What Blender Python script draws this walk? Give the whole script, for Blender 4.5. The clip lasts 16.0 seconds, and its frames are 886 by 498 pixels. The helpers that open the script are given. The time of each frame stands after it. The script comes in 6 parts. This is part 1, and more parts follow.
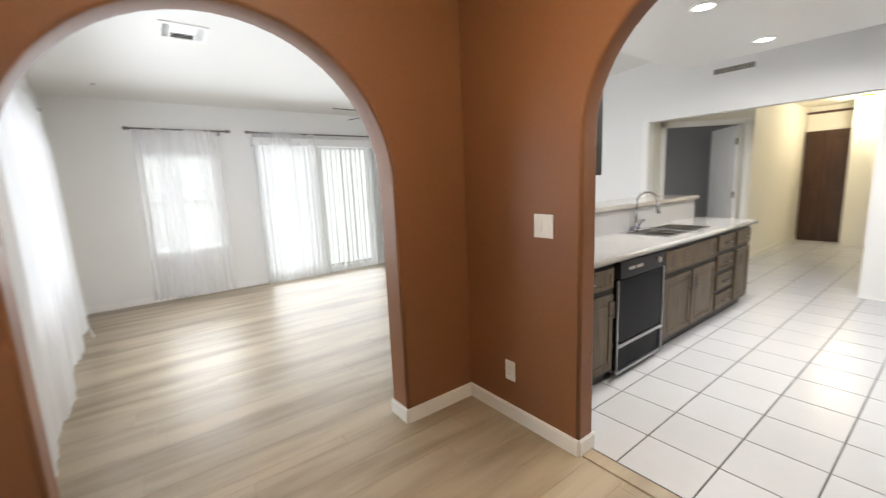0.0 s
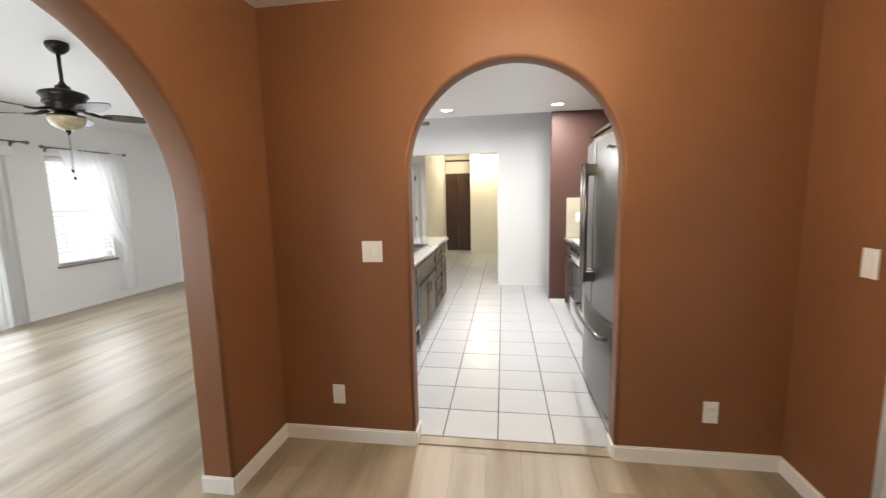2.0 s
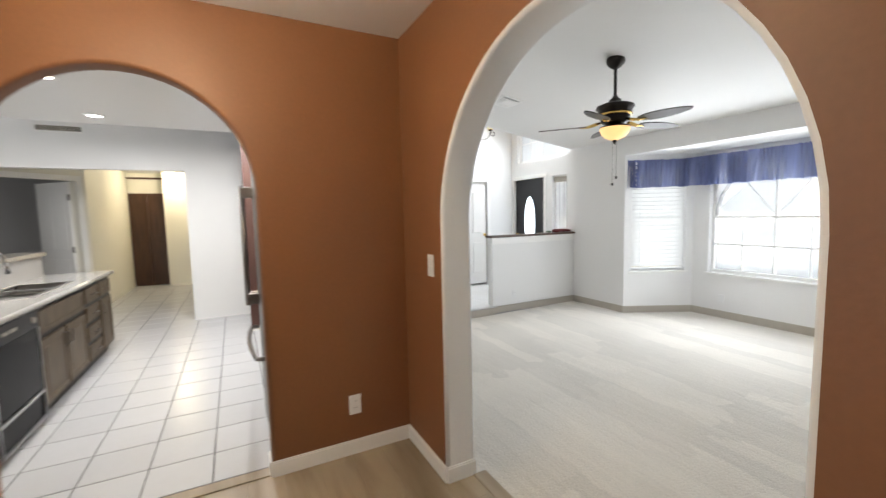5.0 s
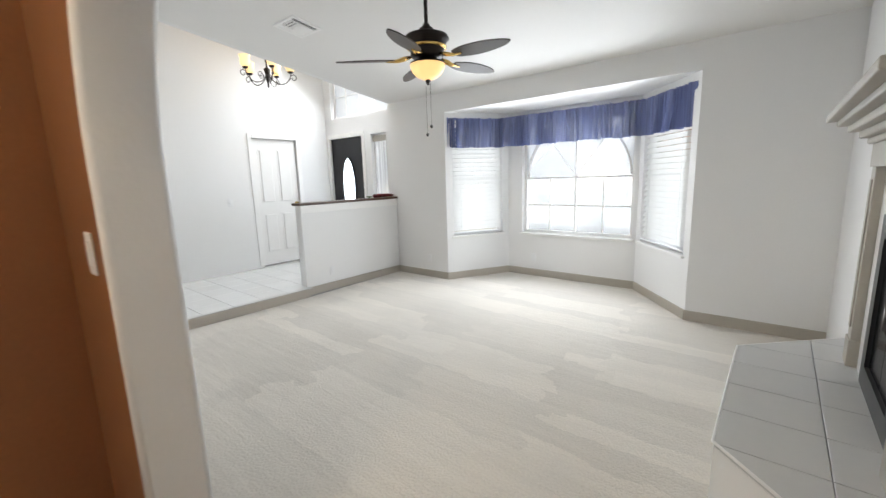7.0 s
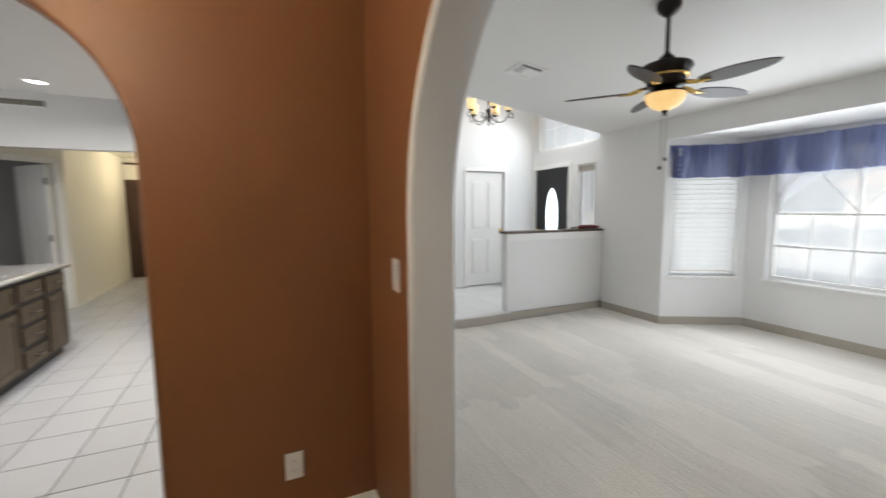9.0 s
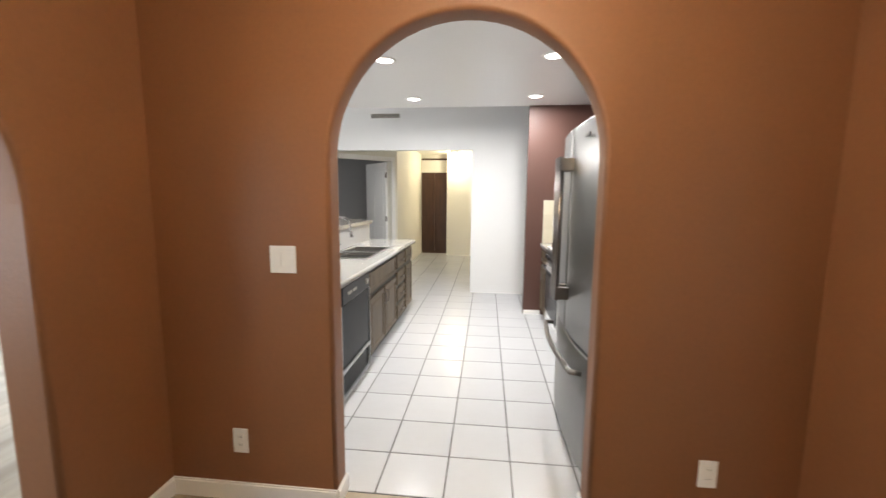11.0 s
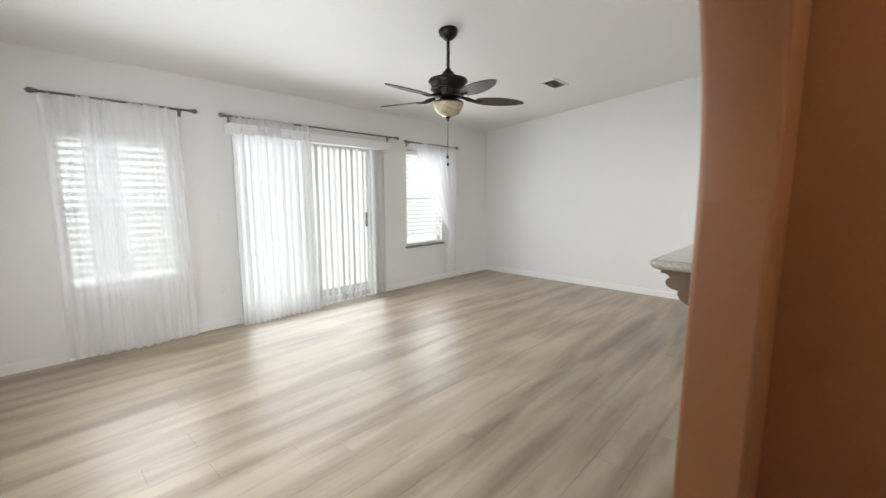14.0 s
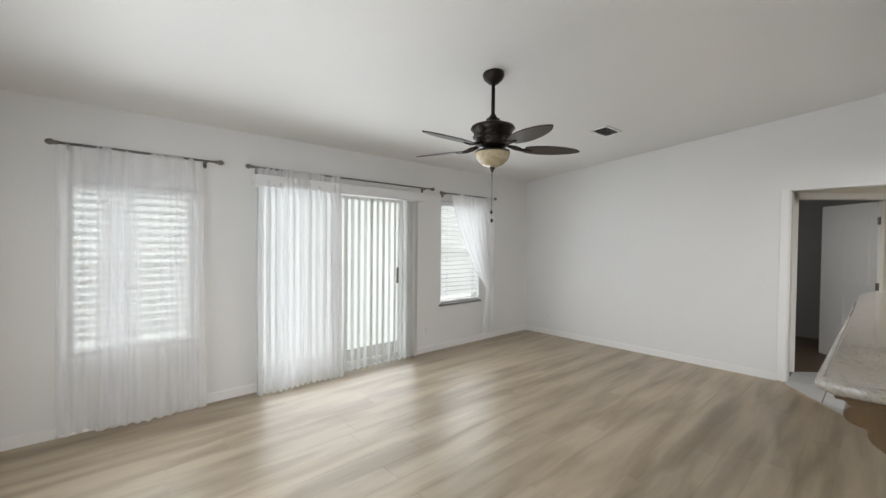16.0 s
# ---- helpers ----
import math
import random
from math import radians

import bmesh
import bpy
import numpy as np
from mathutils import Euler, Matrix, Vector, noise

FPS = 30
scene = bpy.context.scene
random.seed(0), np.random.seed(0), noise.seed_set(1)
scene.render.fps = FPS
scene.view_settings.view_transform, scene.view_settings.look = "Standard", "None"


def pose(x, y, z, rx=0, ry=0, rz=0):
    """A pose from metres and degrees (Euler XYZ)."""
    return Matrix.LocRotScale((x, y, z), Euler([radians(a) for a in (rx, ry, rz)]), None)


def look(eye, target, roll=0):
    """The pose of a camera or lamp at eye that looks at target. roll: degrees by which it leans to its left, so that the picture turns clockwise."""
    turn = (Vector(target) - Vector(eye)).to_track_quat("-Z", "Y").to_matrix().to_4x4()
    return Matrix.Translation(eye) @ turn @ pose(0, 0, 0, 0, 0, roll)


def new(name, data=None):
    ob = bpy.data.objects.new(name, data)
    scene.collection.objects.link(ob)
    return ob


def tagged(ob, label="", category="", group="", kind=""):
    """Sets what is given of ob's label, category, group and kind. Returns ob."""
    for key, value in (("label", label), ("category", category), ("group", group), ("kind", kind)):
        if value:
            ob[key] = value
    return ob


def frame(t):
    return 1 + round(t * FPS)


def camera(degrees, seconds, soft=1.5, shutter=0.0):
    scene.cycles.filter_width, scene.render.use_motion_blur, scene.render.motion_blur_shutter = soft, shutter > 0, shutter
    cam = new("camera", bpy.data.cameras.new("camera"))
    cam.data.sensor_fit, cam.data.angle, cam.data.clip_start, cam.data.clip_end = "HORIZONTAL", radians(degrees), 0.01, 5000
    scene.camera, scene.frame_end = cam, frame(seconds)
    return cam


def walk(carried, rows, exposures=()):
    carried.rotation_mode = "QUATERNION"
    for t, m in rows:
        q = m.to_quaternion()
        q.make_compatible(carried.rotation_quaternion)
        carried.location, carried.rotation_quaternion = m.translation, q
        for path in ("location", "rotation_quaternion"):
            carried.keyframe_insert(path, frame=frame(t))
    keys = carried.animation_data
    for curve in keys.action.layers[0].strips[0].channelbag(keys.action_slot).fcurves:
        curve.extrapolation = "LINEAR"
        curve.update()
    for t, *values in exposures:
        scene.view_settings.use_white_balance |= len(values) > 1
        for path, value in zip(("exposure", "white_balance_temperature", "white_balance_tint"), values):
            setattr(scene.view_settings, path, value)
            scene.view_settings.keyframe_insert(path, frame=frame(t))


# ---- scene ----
cam = camera(95.2, 16.0, 1.4, 0.45)
PATH = [
    (0, (0.122, 0.322, 1.367), (1.309, 1.899, 1.043), -2.5),
    (0.5, (0.05, 0.593, 1.348), (1.562, 1.862, 1.025), -3.7),
    (1, (-0.015, 0.852, 1.358), (1.748, 1.733, 1.02), -2.9),
    (1.5, (-0.251, 0.918, 1.349), (1.655, 1.469, 1.094), -2.4),
    (2, (-0.419, 0.886, 1.432), (1.542, 1.181, 1.171), -1.2),
    (2.5, (-0.59, 0.854, 1.416), (1.393, 1.017, 1.219), -0.9),
    (3, (-0.655, 0.992, 1.412), (1.334, 0.97, 1.204), -0.5),
    (3.5, (-0.716, 0.996, 1.411), (1.265, 0.801, 1.216), -0.8),
    (4, (-0.718, 0.874, 1.436), (1.228, 0.456, 1.241), -1.0),
    (4.5, (-0.709, 0.624, 1.429), (1.165, -0.051, 1.249), -1.2),
    (5, (-0.595, 0.41, 1.412), (1.177, -0.501, 1.239), -1.3),
    (5.2, (-0.519, 0.343, 1.428), (1.203, -0.656, 1.241), -1.2),
    (7.3, (-0.058, -0.371, 1.304), (1.158, -1.917, 0.944), -1.6),
    (7.5, (-0.034, -0.415, 1.302), (1.168, -1.971, 0.936), -1.5),
    (8, (-0.025, -0.436, 1.284), (1.279, -1.914, 0.947), -1.4),
    (8.5, (-0.018, -0.301, 1.32), (1.55, -1.513, 1.05), -1.1),
    (9, (-0.014, -0.081, 1.371), (1.8, -0.899, 1.172), -0.4),
    (9.5, (-0.046, 0.166, 1.4), (1.89, -0.3, 1.215), 0.4),
    (9.7, (-0.055, 0.261, 1.401), (1.905, -0.084, 1.206), 0.6),
    (11.8, (0.165, 1.104, 1.412), (2.077, 1.633, 1.16), -0.1),
    (12, (0.137, 1.22, 1.417), (2.022, 1.844, 1.172), -0.2),
    (12.5, (0.151, 1.508, 1.396), (1.945, 2.359, 1.153), -0.3),
    (13, (0.131, 1.772, 1.395), (1.813, 2.824, 1.146), -0.4),
    (13.5, (0.029, 1.994, 1.397), (1.579, 3.231, 1.139), -0.2),
    (14, (-0.033, 2.111, 1.389), (1.417, 3.463, 1.122), 0.0),
    (14.5, (-0.084, 2.181, 1.397), (1.272, 3.629, 1.141), 0.2),
    (15, (-0.081, 2.239, 1.368), (1.212, 3.75, 1.156), 0.1),
    (15.5, (0.087, 2.334, 1.437), (1.373, 3.861, 1.323), 0.3),
    (16, (0.279, 2.512, 1.488), (1.631, 3.986, 1.449), 0.6),
]
walk(cam, [(t, look(eye, target, roll)) for t, eye, target, roll in PATH],
     [(0, 0.26), (1, 0.0), (1.5, 0.2), (2.2, 0.28), (3.5, 0.3), (4, 0.2), (5.2, 0.12), (7.5, 0.04), (8, -0.04), (8.5, -0.14), (9.1, -0.26), (9.6, 0.02), (10.8, 0.3), (11.8, 0.48), (12.5, 0.3), (13.2, 0.16), (14, 0.1), (15, -0.04), (16, -0.2)])

# ---- world, sun and lamps ----
world = bpy.data.worlds.new("world")
scene.world = world
world.use_nodes = True
sky = world.node_tree.nodes.new("ShaderNodeTexSky")
sky.sky_type, sky.sun_disc = "NISHITA", False
sky.sun_elevation, sky.sun_rotation = radians(46), radians(52)
sky.dust_density, sky.ozone_density = 6.0, 0.6
world.node_tree.links.new(sky.outputs[0], world.node_tree.nodes["Background"].inputs[0])
world.node_tree.nodes["Background"].inputs[1].default_value = 0.15


def lamp(name, kind, m, power, colour=(1, 1, 1), size=0.1, size_y=None, spread=180):
    data = bpy.data.lights.new(name, kind)
    data.energy, data.color = power, colour
    if kind == "AREA":
        data.shape = "RECTANGLE" if size_y else "DISK"
        data.size = size
        if size_y:
            data.size_y = size_y
        data.spread = radians(spread)
    elif kind == "SUN":
        data.angle = radians(0.53)
    else:
        data.shadow_soft_size = size
    ob = new(name, data)
    ob.matrix_world = m
    return ob


DAY = (0.89, 0.945, 1.0)
WARM = (1.0, 0.72, 0.42)
lamp("sun", "SUN", look((45, 35, 60), (0, 0, 0)), 5.0, (1.0, 0.96, 0.9))
# daylight stand-ins at windows and sliding door: behind the blinds, and inside the room
for x, z, w, h, back, front in ((0.665, 1.24, 0.8, 1.28, 1.0, 13), (2.5, 1.02, 1.8, 1.95, 6.5, 24), (4.395, 1.33, 0.76, 1.38, 4.5, 11)):
    lamp("daylight_behind", "AREA", look((x, 6.665, z), (x, 0, z)), back, DAY, w, h)
    lamp("daylight_north", "AREA", look((x, 6.36, z), (x, 3.36, z - 0.2)), front, DAY, w, h, 170)
# lamps between blinds and sheers, added so that the cloth glows
lamp("daylight_veil_a", "AREA", look((0.665, 6.595, 1.24), (0.665, 0, 1.24)), 1.2, DAY, 0.8, 1.28)
lamp("daylight_veil_c", "AREA", look((1.99, 6.518, 1.05), (1.99, 0, 1.05)), 3.2, DAY, 0.78, 1.85)
lamp("daylight_veil_b", "AREA", look((4.395, 6.595, 1.33), (4.395, 0, 1.33)), 1.5, DAY, 0.76, 1.38)
lamp("daylight_west_behind", "AREA", look((-0.53, 4.1, 1.3), (5, 4.1, 1.3)), 7, DAY, 1.5, 1.3)
lamp("daylight_west", "AREA", look((-0.28, 4.1, 1.3), (2.72, 4.1, 1.15)), 32, DAY, 1.5, 1.3, 170)
for sx, tx in ((3.33, 2.4), (0.80, 1.7)):
    lamp("daylight_bay_behind", "AREA", look((sx, -5.22, 1.25), (tx, -4.72, 1.25)), 5, DAY, 0.7, 1.4)
lamp("daylight_bay", "AREA", look((3.10, -5.06, 1.25), (1.6, -3.4, 1.0)), 14, DAY, 0.7, 1.4, 172)
lamp("daylight_bay", "AREA", look((1.00, -5.06, 1.25), (2.5, -3.4, 1.0)), 14, DAY, 0.7, 1.4, 172)
lamp("daylight_bay", "AREA", look((2.03, -5.47, 1.13), (2.03, -2.42, 1.16)), 21, DAY, 1.5, 1.15, 160)
# added behind the bay's veil so that it washes out the view
lamp("daylight_bay_screen", "AREA", look((2.03, -5.80, 1.28), (2.03, -2, 1.28)), 21, DAY, 1.5, 1.5)
lamp("daylight_clerestory", "AREA", look((5.2, -4.45, 3.05), (5.2, -2.6, 0.6)), 36, DAY, 1.3, 0.9, 140)
# added outside the high pane to turn it white
lamp("daylight_high_glass", "AREA", look((5.3, -4.90, 2.9), (5.3, 0, 2.9)), 3.2, DAY, 1.4, 1.0)
lamp("daylight_sidelight", "AREA", look((4.85, -4.85, 1.1), (4.85, 0, 1.1)), 4, DAY, 0.3, 1.8)
# added fill lamp that brightens the grey room; no window there
lamp("daylight_bedroom", "AREA", look((7.6, 5.4, 1.5), (7.6, 3, 1.0)), 7.0, (1, 1, 1), 1.2, 1.2)
# lamps that are lit
for lx, ly in ((3.29, 1.55), (4.53, 1.55), (3.29, 0.28), (4.5, 0.27)):
    lamp("downlight_lamp", "AREA", look((lx, ly, 2.428), (lx, ly, 0)), 21, (1.0, 0.98, 0.955), 0.12)
lamp("hall_lamp", "POINT", pose(9.3, 1.5, 2.27), 24, (1.0, 0.89, 0.65), 0.1)
lamp("dining_lamp", "POINT", pose(0.72, 0.76, 2.25), 60, (1.0, 0.85, 0.64), 0.12)
lamp("living_fan_lamp", "POINT", pose(1.98, -2.67, 2.085), 5, WARM, 0.06)
lamp("entry_lamp", "POINT", pose(5.25, -3.2, 3.05), 5, WARM, 0.15)

# ---- materials ----
MATS = {}


def nodes_of(name):
    mat = bpy.data.materials.new(name)
    mat.use_nodes = True
    nt = mat.node_tree
    return mat, nt, nt.nodes["Principled BSDF"]


def link(nt, a, b):
    nt.links.new(a, b)


def math_node(nt, op, a, b=None):
    n = nt.nodes.new("ShaderNodeMath")
    n.operation = op
    for i, v in enumerate((a, b)):
        if v is None:
            continue
        if isinstance(v, (int, float)):
            n.inputs[i].default_value = v
        else:
            link(nt, v, n.inputs[i])
    return n.outputs[0]


def surface(name, base, rough=0.5, vary=0.05, big=1.2, fine=40.0, bump=0.05, stretch=(1, 1, 1), rand=0.0, metal=0.0,
            detail=4.0, distort=0.0, second=None, coat=0.0, ramp=(0.35, 0.7), spec=0.5, roughvary=0.1):
    """A surface with noise at two scales; second: another colour, mixed in by the fine noise."""
    mat, nt, bs = nodes_of(name)
    geo = nt.nodes.new("ShaderNodeNewGeometry")
    mp = nt.nodes.new("ShaderNodeMapping")
    mp.inputs["Scale"].default_value = stretch
    link(nt, geo.outputs["Position"], mp.inputs["Vector"])
    info = nt.nodes.new("ShaderNodeObjectInfo")
    w = math_node(nt, "MULTIPLY", info.outputs["Random"], 37.0 if rand > 0.025 else 0.25 if rand else 0.0)
    outs = []
    for sc, dist in ((big, distort), (fine, distort * 0.5)):
        n = nt.nodes.new("ShaderNodeTexNoise")
        n.noise_dimensions = "4D"
        n.inputs["Scale"].default_value = sc
        n.inputs["Detail"].default_value = detail
        n.inputs["Distortion"].default_value = dist
        link(nt, mp.outputs[0], n.inputs["Vector"])
        link(nt, w, n.inputs["W"])
        outs.append(n.outputs["Fac"])
    a = math_node(nt, "MULTIPLY", math_node(nt, "SUBTRACT", outs[0], 0.5), 2 * vary)
    b = math_node(nt, "MULTIPLY", math_node(nt, "SUBTRACT", outs[1], 0.5), vary)
    v = math_node(nt, "ADD", math_node(nt, "ADD", a, b), 1.0)
    if rand:
        v = math_node(nt, "ADD", v, math_node(nt, "MULTIPLY", math_node(nt, "SUBTRACT", info.outputs["Random"], 0.5), 2 * rand))
    col = nt.nodes.new("ShaderNodeMix")
    col.data_type = "RGBA"
    col.inputs[6].default_value = (*base, 1)
    col.inputs[7].default_value = (*(second or base), 1)
    mr = nt.nodes.new("ShaderNodeMapRange")
    mr.inputs["From Min"].default_value, mr.inputs["From Max"].default_value = ramp
    link(nt, outs[1], mr.inputs["Value"])
    link(nt, mr.outputs[0], col.inputs[0])
    sc = nt.nodes.new("ShaderNodeVectorMath")
    sc.operation = "SCALE"
    link(nt, col.outputs[2], sc.inputs[0])
    link(nt, v, sc.inputs["Scale"])
    link(nt, sc.outputs[0], bs.inputs["Base Color"])
    bs.inputs["Metallic"].default_value = metal
    bs.inputs["Specular IOR Level"].default_value = spec
    bs.inputs["Coat Weight"].default_value = coat
    bs.inputs["Coat Roughness"].default_value = 0.08
    rr = math_node(nt, "ADD", rough - roughvary * 0.5, math_node(nt, "MULTIPLY", outs[0], roughvary))
    link(nt, rr, bs.inputs["Roughness"])
    if bump:
        bm_ = nt.nodes.new("ShaderNodeBump")
        bm_.inputs["Strength"].default_value = bump
        bm_.inputs["Distance"].default_value = 0.01
        link(nt, outs[1], bm_.inputs["Height"])
        link(nt, bm_.outputs[0], bs.inputs["Normal"])
    MATS[name] = mat
    return mat


def glowing(name, colour, strength):
    mat, nt, bs = nodes_of(name)
    bs.inputs["Base Color"].default_value = (*colour, 1)
    bs.inputs["Emission Color"].default_value = (*colour, 1)
    bs.inputs["Emission Strength"].default_value = strength
    return mat


def sheer_cloth(name, colour, clear, uneven=0.1, bands=6.0, through_share=0.55):
    """Thin cloth: partly see-through, and lit through from behind."""
    mat, nt, bs = nodes_of(name)
    out = nt.nodes["Material Output"]
    geo = nt.nodes.new("ShaderNodeNewGeometry")
    n = nt.nodes.new("ShaderNodeTexNoise")
    n.inputs["Scale"].default_value = 1.0
    n.inputs["Detail"].default_value = 1.0
    mp = nt.nodes.new("ShaderNodeMapping")
    mp.inputs["Scale"].default_value = (bands, bands, 0.5)
    link(nt, geo.outputs["Position"], mp.inputs[0])
    link(nt, mp.outputs[0], n.inputs["Vector"])
    d, tl, tr = (nt.nodes.new("ShaderNodeBsdf" + k) for k in ("Diffuse", "Translucent", "Transparent"))
    for s in (d, tl):
        s.inputs["Color"].default_value = (*colour, 1)
    m1, m2 = nt.nodes.new("ShaderNodeMixShader"), nt.nodes.new("ShaderNodeMixShader")
    m1.inputs[0].default_value = through_share
    link(nt, d.outputs[0], m1.inputs[1])
    link(nt, tl.outputs[0], m1.inputs[2])
    f = math_node(nt, "ADD", clear - uneven * 0.5, math_node(nt, "MULTIPLY", n.outputs["Fac"], uneven))
    link(nt, f, m2.inputs[0])
    link(nt, m1.outputs[0], m2.inputs[1])
    link(nt, tr.outputs[0], m2.inputs[2])
    link(nt, m2.outputs[0], out.inputs["Surface"])
    return mat


def clear_glass(name, tint=(1, 1, 1), gloss=0.06):
    mat, nt, bs = nodes_of(name)
    out = nt.nodes["Material Output"]
    tr, gl, mx = nt.nodes.new("ShaderNodeBsdfTransparent"), nt.nodes.new("ShaderNodeBsdfGlossy"), nt.nodes.new("ShaderNodeMixShader")
    tr.inputs["Color"].default_value = (*tint, 1)
    gl.inputs["Roughness"].default_value = 0.03
    mx.inputs[0].default_value = gloss
    link(nt, tr.outputs[0], mx.inputs[1])
    link(nt, gl.outputs[0], mx.inputs[2])
    link(nt, mx.outputs[0], out.inputs["Surface"])
    return mat


BROWN = surface("terracotta_wall_paint", (0.235, 0.097, 0.039), 0.5, 0.18, 1.1, 55, 0.10, roughvary=0.12)
MAROON = surface("maroon_wall_paint", (0.10, 0.046, 0.035), 0.5, 0.08, 1.1, 55, 0.10)
WHITE = surface("white_wall_paint", (0.83, 0.825, 0.815), 0.6, 0.03, 0.9, 50, 0.12)
CEIL = surface("white_ceiling_paint", (0.80, 0.79, 0.77), 0.55, 0.03, 0.8, 40, 0.15)
KCEIL = surface("satin_ceiling_paint", (0.84, 0.84, 0.84), 0.36, 0.03, 0.8, 30, 0.06)
CREAM = surface("cream_wall_paint", (0.80, 0.77, 0.69), 0.6, 0.03, 0.9, 50, 0.1)
GREYWALL = surface("grey_wall_paint", (0.42, 0.415, 0.415), 0.6, 0.04, 0.9, 50, 0.08)
TRIM = surface("white_trim_paint", (0.88, 0.87, 0.85), 0.35, 0.03, 2.0, 30, 0.03)
TAUPE = surface("taupe_base_paint", (0.45, 0.41, 0.35), 0.55, 0.06, 2.0, 60, 0.05)
PLANK = surface("grey_oak_vinyl", (0.425, 0.347, 0.25), 0.37, 0.24, 0.8, 1.4, 0.02, (0.6, 4.6, 1), 0.022, 0, 5, 0.6,
                (0.245, 0.189, 0.126), ramp=(0.40, 0.64), roughvary=0.14)
SUBFLOOR = surface("dark_subfloor", (0.20, 0.16, 0.12), 0.8)
TILE = surface("white_floor_tile", (0.56, 0.565, 0.58), 0.24, 0.05, 3.0, 18, 0.012, rand=0.03, spec=0.3, roughvary=0.02)
GROUT = surface("dark_grout", (0.10, 0.09, 0.085), 0.85, 0.2, 6, 90, 0.2)
HGROUT = surface("grey_grout", (0.32, 0.32, 0.32), 0.85, 0.15, 6, 90, 0.2)
ENTRYTILE = surface("entry_floor_tile", (0.72, 0.72, 0.71), 0.2, 0.04, 3.0, 18, 0.01, rand=0.03)
STONE = surface("pale_speckled_stone", (0.45, 0.44, 0.425), 0.16, 0.06, 5, 160, 0.0, second=(0.32, 0.29, 0.26), ramp=(0.5, 0.72), coat=0.4)
BARSTONE = surface("brown_speckled_stone", (0.36, 0.33, 0.285), 0.14, 0.12, 6, 120, 0.0, second=(0.20, 0.17, 0.135), ramp=(0.48, 0.7), coat=0.4)
CAB = surface("weathered_brown_wood", (0.15, 0.112, 0.072), 0.45, 0.24, 5, 30, 0.06, (1, 1, 0.12), 0.06, second=(0.075, 0.055, 0.036), spec=0.25)
# dark wood, taken near black to hold the shade between fronts
CABGAP = surface("dark_wood_gap_shade", (0.022, 0.017, 0.013), 0.5, 0.2, 6, 40, 0.05)
OAK = surface("honey_oak_wood", (0.15, 0.09, 0.037), 0.4, 0.2, 5, 26, 0.05, (1, 1, 0.15), 0.05, second=(0.058, 0.034, 0.017))
DARKDOOR = surface("dark_stained_wood", (0.085, 0.038, 0.019), 0.38, 0.25, 4, 22, 0.06, (1, 1, 0.12), second=(0.045, 0.02, 0.011))
CHROME = surface("polished_chrome", (0.66, 0.66, 0.67), 0.14, 0.04, 3, 60, 0.0, metal=1.0)
STEEL = surface("brushed_stainless", (0.23, 0.225, 0.22), 0.38, 0.06, 2, 120, 0.02, (1, 1, 0.05), metal=1.0)
SINKSTEEL = surface("satin_sink_steel", (0.45, 0.45, 0.45), 0.33, 0.05, 3, 90, 0.02, metal=1.0)
NICKEL = surface("dark_nickel", (0.22, 0.20, 0.19), 0.32, 0.06, 3, 60, 0.02, metal=1.0)
BLACK = surface("black_plastic", (0.015, 0.015, 0.017), 0.3, 0.15, 3, 60, 0.02, spec=0.2)
BLACKGLASS = surface("black_glass", (0.008, 0.008, 0.009), 0.2, 0.05, 3, 40, 0.0, spec=0.06)
ENAMEL = surface("white_enamel", (0.75, 0.75, 0.75), 0.18, 0.02, 3, 40, 0.0, coat=0.5)
PLASTIC = surface("white_plastic", (0.83, 0.83, 0.83), 0.35, 0.02, 3, 40, 0.0)
BRONZE = surface("oil_rubbed_bronze", (0.022, 0.016, 0.013), 0.35, 0.2, 8, 50, 0.03, metal=0.6)
BLADE = surface("dark_walnut_blade", (0.035, 0.024, 0.018), 0.4, 0.25, 6, 30, 0.03, (0.3, 0.3, 1))
AMBER = surface("unlit_amber_glass", (0.42, 0.34, 0.20), 0.25, 0.2, 9, 25, 0.03, second=(0.55, 0.48, 0.34))
LITAMBER = glowing("lit_amber_glass", (1.0, 0.66, 0.27), 0.8)
LITSHADE = glowing("lit_honey_glass", (1.0, 0.74, 0.36), 0.95)
LITCREAM = glowing("lit_cream_glass", (1.0, 0.84, 0.58), 4.0)
LITWHITE = glowing("lit_lamp_lens", (1.0, 0.97, 0.92), 8.0)
GOLD = surface("polished_brass", (0.70, 0.48, 0.16), 0.22, 0.06, 6, 50, 0.02, metal=1.0)
CREAMPLATE = surface("cream_metal_plate", (0.80, 0.74, 0.55), 0.3, 0.05, 5, 30, 0.03)
CRYSTAL, _nt, _bs = nodes_of("cut_crystal")
_bs.inputs["Base Color"].default_value = (1, 0.98, 0.94, 1)
_bs.inputs["Transmission Weight"].default_value = 0.9
_bs.inputs["Roughness"].default_value = 0.05
SHEER = sheer_cloth("white_sheer_voile", (0.96, 0.96, 0.97), 0.44, 0.5, 4.0)
SHEER2 = sheer_cloth("white_sheer_voile_dense", (0.92, 0.92, 0.93), 0.25, 0.35)
SLATMAT = sheer_cloth("white_blind_vinyl", (0.90, 0.90, 0.89), 0.06)
# banded see-through puts the pleats' bright and dark streaks into the cloth
BLUE = sheer_cloth("blue_gathered_cotton", (0.20, 0.235, 0.44), 0.12, 0.9, 38.0, 0.3)
# pale veil that puts glare haze over the street view
HAZEVEIL = sheer_cloth("window_haze", (0.92, 0.93, 0.93), 0.68)
# milky pane that carries the white of an overbright sky
WHITEPANE = sheer_cloth("sky_whitened_pane", (0.92, 0.94, 0.95), 0.2)
